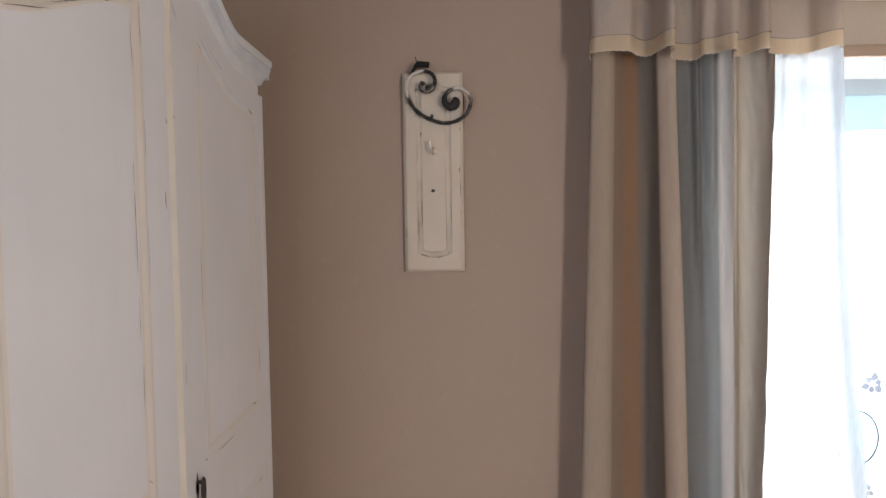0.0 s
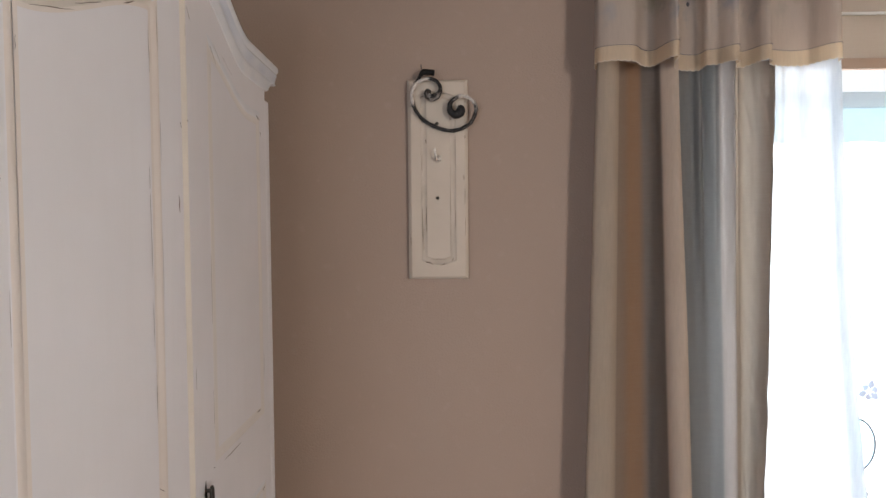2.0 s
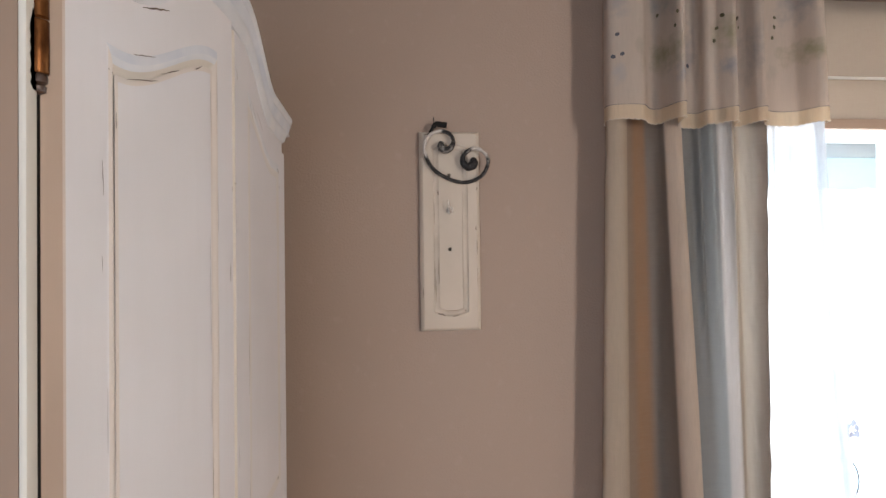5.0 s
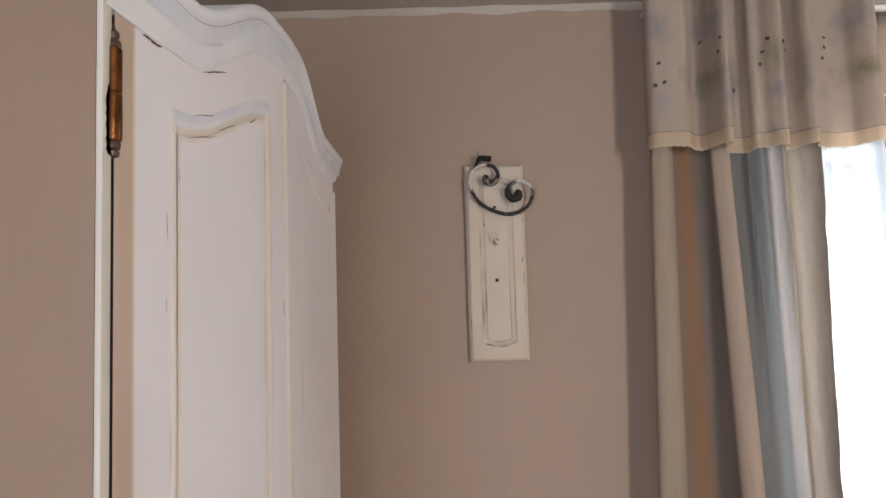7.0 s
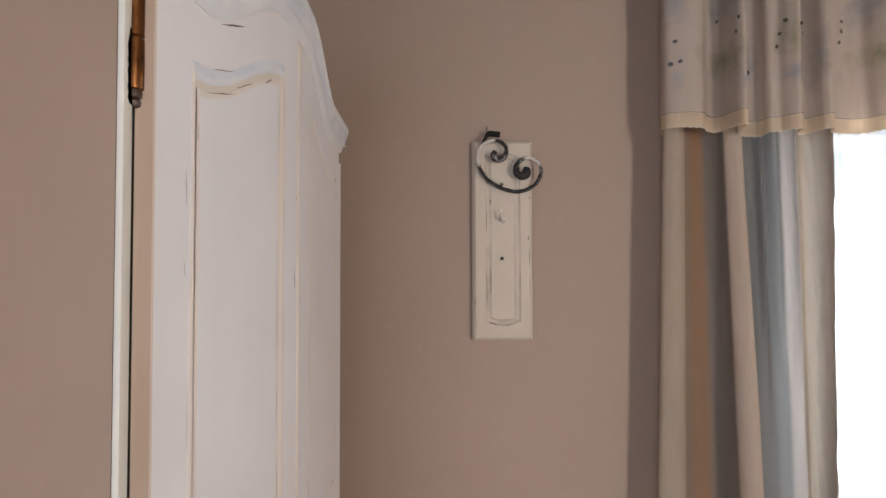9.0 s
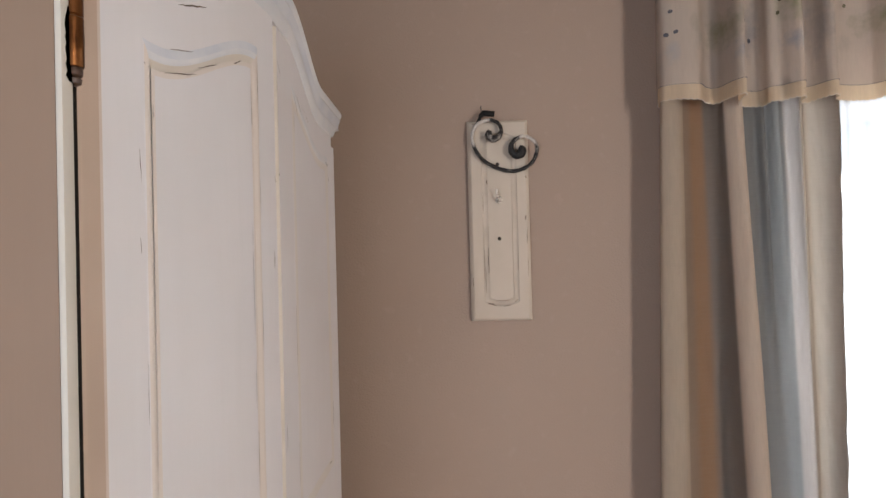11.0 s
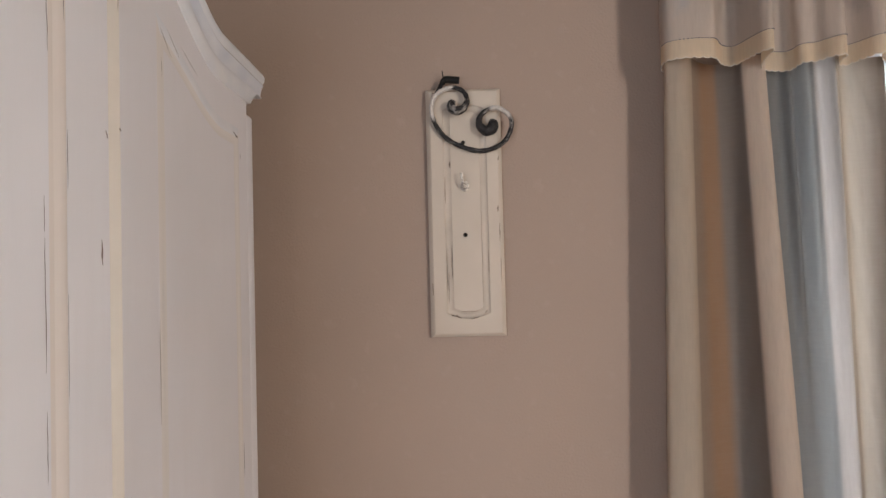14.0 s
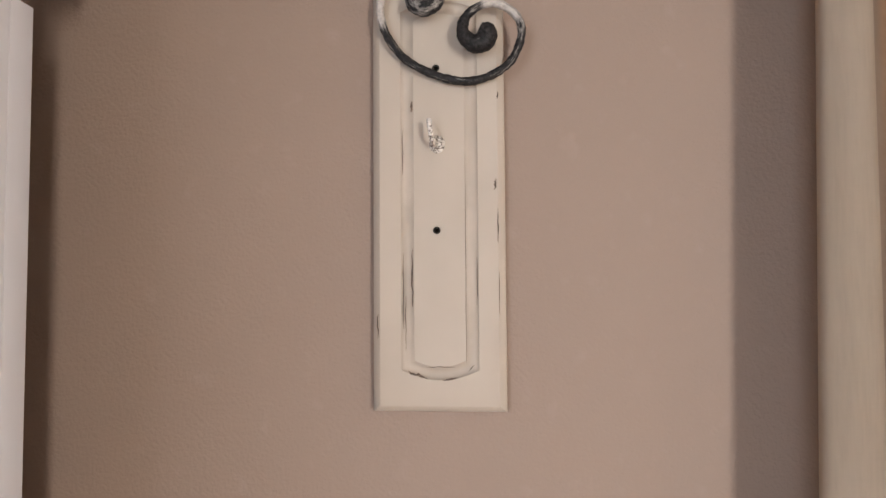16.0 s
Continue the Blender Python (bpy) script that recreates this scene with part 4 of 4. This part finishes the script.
def build_plaque():
    W, H = PX1 - PX0, PZ1 - PZ0
    p = thing("wall_plaque", "ivory distressed wooden panel plaque hanging on the wall", "plaque")
    cols = 24
    c = 0.0733
    foot = lambda base, sag, half: (lambda u: base - sag * (1 - min(1.0, ((u - c) / half) ** 2)))
    head = lambda base, sag, half: (lambda u: base + sag * (1 - min(1.0, ((u - c) / half) ** 2)))
    flat = lambda v: (lambda u: v)
    bm = bmesh.new()
    loops = [loop_rows(bm, 0.0004, W, flat(-0.004), flat(H), -0.0185, cols, on_plaque), loop_rows(bm, 0.0006, W, flat(-0.004), flat(H), -0.0075, cols, on_plaque),
             loop_rows(bm, 0.0022, W - 0.0012, flat(-0.0028), flat(H - 0.0012), -0.0050, cols, on_plaque), loop_rows(bm, 0.0078, W - 0.0068, flat(0.0022), flat(H - 0.0055), -0.0006, cols, on_plaque),
             loop_rows(bm, 0.0090, W - 0.008, flat(0.0035), flat(H - 0.0065), 0.0, cols, on_plaque), loop_rows(bm, 0.0318, 0.1148, foot(0.041, 0.0105, 0.0415), head(H - 0.041, 0.0105, 0.0415), 0.0, cols, on_plaque)]
    for a, b in zip(loops, loops[1:]):
        bridge(bm, a, b)
    fill(bm, loops[0])
    board = part("board", bm, plaque_paint, p, smooth=25)
    m = bmesh.new()
    steps = [(0.0, 0.0), (0.0008, -0.0016), (0.0025, -0.0030), (0.0055, -0.0036), (0.0090, -0.0031), (0.0118, -0.0017), (0.0132, -0.0004), (0.0142, 0.0)]
    loops = [loop_rows(m, 0.0318 + i, 0.1148 - i, foot(0.041 + i * 0.72, 0.0105 - i * 0.26, 0.0415 - i), head(H - 0.041 - i * 0.72, 0.0105 - i * 0.26, 0.0415 - i), w, cols, on_plaque) for i, w in steps]
    for a, b in zip(loops, loops[1:]):
        bridge(m, a, b)
    part("groove", m, plaque_cream, p, "worn ivory groove round the field", 60)
    f = bmesh.new()
    i = 0.0142
    a = loop_rows(f, 0.0318 + i, 0.1148 - i, foot(0.041 + i * 0.72, 0.0105 - i * 0.26, 0.0415 - i), head(H - 0.041 - i * 0.72, 0.0105 - i * 0.26, 0.0415 - i), 0.0, cols, on_plaque)
    fill(f, a)
    part("field", f, plaque_paint, p, smooth=0)
    # drilled holes, dark inside
    for v in (0.1895, 0.3655):
        h = bmesh.new()
        ring = [(0.0034, 0.0002), (0.0040, 0.0007), (0.0036, 0.0009), (0.0026, 0.0004), (0.0022, -0.0002)]
        rows = [[h.verts.new(on_plaque(0.0705 + r * math.cos(2 * math.pi * k / 20), v + r * math.sin(2 * math.pi * k / 20), w + 0.0002)) for k in range(20)] for r, w in ring]
        for r0, r1 in zip(rows, rows[1:]):
            for k in range(20):
                h.faces.new((r0[k], r0[(k + 1) % 20], r1[(k + 1) % 20], r1[k]))
        h.faces.new(rows[-1])
        part("screw_hole", h, iron_mat, p, "small dark drilled hole")
    rng = random.Random(21)
    marks = [(0.0305, 0.085, 0.0308, 0.165, 0.0010), (0.0330, 0.062, 0.0332, 0.120, 0.0008), (0.0402, 0.108, 0.0404, 0.170, 0.0017), (0.0305, 0.250, 0.0306, 0.300, 0.0009), (0.0404, 0.318, 0.0406, 0.330, 0.0024), (0.0990, 0.05, 0.0990, 0.27, 0.0006),
             (0.1108, 0.11, 0.1110, 0.16, 0.0009), (0.0360, 0.0395, 0.0560, 0.0320, 0.0030), (0.0740, 0.0300, 0.0900, 0.0325, 0.0016), (0.055, 0.0445, 0.085, 0.0443, 0.0009), (0.1355, 0.175, 0.1356, 0.212, 0.0012), (0.1330, 0.232, 0.1338, 0.244, 0.0022),
             (0.1365, 0.10, 0.1365, 0.145, 0.0009), (0.0066, 0.075, 0.0066, 0.10, 0.0012), (0.1015, 0.0405, 0.1075, 0.047, 0.0010), (0.1362, 0.33, 0.137, 0.338, 0.0016), (0.012, 0.462, 0.03, 0.463, 0.001)]
    for u0, v0, u1, v1, wide in marks:
        move = 0.0036 if 0.028 < u0 < 0.06 else 0.0022 if u0 < 0.12 and u0 > 0.06 else 0.0
        ch = bmesh.new()
        chips(ch, on_plaque, [(u0 + move, v0, u1 + move, v1, wide * 1.6)], rng, 0.0005)
        part("paint_chip", ch, wear_mat, p, smooth=0)

    # small coat hook
    hk = new("coat_hook")
    hk.parent = p
    hk["label"] = "tiny white painted hook with dark worn spots"
    base = bmesh.new()
    rows = []
    for r, w in ((0.0085, 0.0), (0.0088, 0.002), (0.0070, 0.0045), (0.0050, 0.0065), (0.0, 0.0072)):
        rows.append([base.verts.new(on_plaque(0.0715 + r * math.cos(2 * math.pi * k / 18), 0.282 + r * 1.1 * math.sin(2 * math.pi * k / 18), w)) for k in range(18)])
    for r0, r1 in zip(rows, rows[1:]):
        for k in range(18):
            base.faces.new((r0[k], r0[(k + 1) % 18], r1[(k + 1) % 18], r1[k]))
    bmesh.ops.remove_doubles(base, verts=base.verts, dist=1e-6)
    part("rosette", base, speck_mat, hk, "white rosette with dark specks")
    path = smooth_path([on_plaque(0.0710, 0.281, 0.004), on_plaque(0.0695, 0.280, 0.014), on_plaque(0.0675, 0.284, 0.022), on_plaque(0.0660, 0.294, 0.025), on_plaque(0.0650, 0.304, 0.024)], 6)
    part("prong", tube(path, [0.0026] * (len(path) - 4) + [0.0027, 0.0030, 0.0030, 0.0022], 10), speck_mat, hk)

    # iron scroll: one bar curled at both ends
    keys = [(0.0525, 1.9785, 0.024), (0.0490, 1.967, 0.024), (0.0580, 1.9595, 0.024), (0.0700, 1.9625, 0.023), (0.0782, 1.9735, 0.021), (0.0785, 1.987, 0.019), (0.0715, 1.998, 0.017), (0.0590, 2.0045, 0.016),
            (0.0456, 2.0045, 0.015), (0.0312, 2.000, 0.014), (0.0190, 1.990, 0.013), (0.0130, 1.9755, 0.013), (0.0125, 1.957, 0.012), (0.0205, 1.934, 0.011), (0.0365, 1.913, 0.010), (0.0575, 1.899, 0.010),
            (0.0815, 1.889, 0.010), (0.1055, 1.885, 0.010), (0.1295, 1.890, 0.011), (0.1485, 1.902, 0.012), (0.1585, 1.918, 0.013), (0.1625, 1.935, 0.015), (0.1575, 1.950, 0.017), (0.1435, 1.961, 0.019),
            (0.1285, 1.964, 0.020), (0.1125, 1.957, 0.022), (0.1025, 1.946, 0.022), (0.1015, 1.931, 0.022), (0.1115, 1.921, 0.022), (0.1225, 1.923, 0.021), (0.1265, 1.931, 0.020), (0.1185, 1.936, 0.020)]
    pts = smooth_path([on_plaque(u, z - PZ0, w) for u, z, w in keys], 7)
    n = len(pts)
    rad = []
    for i in range(n):
        t = i / (n - 1)
        rad.append(0.0044 - 0.003 * (1 - ss(0.0, 0.03, t)) + 0.0042 * (1 - ss(0.07, 0.16, t)) + 0.0064 * ss(0.80, 0.95, t) - 0.003 * ss(0.98, 1.0, t) + 0.0003 * math.sin(i * 0.9) + 0.0003 * math.sin(i * 2.3))
    part("iron_scroll", tube(pts, rad, 14), scroll_mat, p, "black iron scroll with rubbed white paint", 60)
    tab = bmesh.new()
    tube(smooth_path([on_plaque(0.0215, 0.458, 0.012), on_plaque(0.0275, 0.467, 0.011), on_plaque(0.0335, 0.478, 0.010), on_plaque(0.040, 0.4845, 0.010), on_plaque(0.0550, 0.4835, 0.010), on_plaque(0.0655, 0.482, 0.011)], 6), [0.0034] * 6 + [0.0040] * 6 + [0.0056] * 6 + [0.0068] * 13, 10, bm=tab)
    part("bracket", tab, black_iron, p, "bent black iron bracket at the top")
    part("nail", tube([on_plaque(0.0340, 0.502, 0.008), on_plaque(0.0360, 0.492, -0.006), on_plaque(0.0365, 0.490, -0.019)], 0.0010, 8), iron_mat, p)
    return p


def make_specks():
    n = Nodes("white paint with dark worn specks")
    f = n.noise(n.coords(), 420.0, 3, 0.6)
    return n.done(n.ramp(f, [(0.50, (0.70, 0.64, 0.58)), (0.58, (0.12, 0.09, 0.07))]), 0.5)


speck_mat = make_specks()
black_iron = painted("black iron paint", (0.008, 0.007, 0.007), (0.020, 0.018, 0.017), rough=0.65, grain=200.0, spec=0.15)
build_plaque()
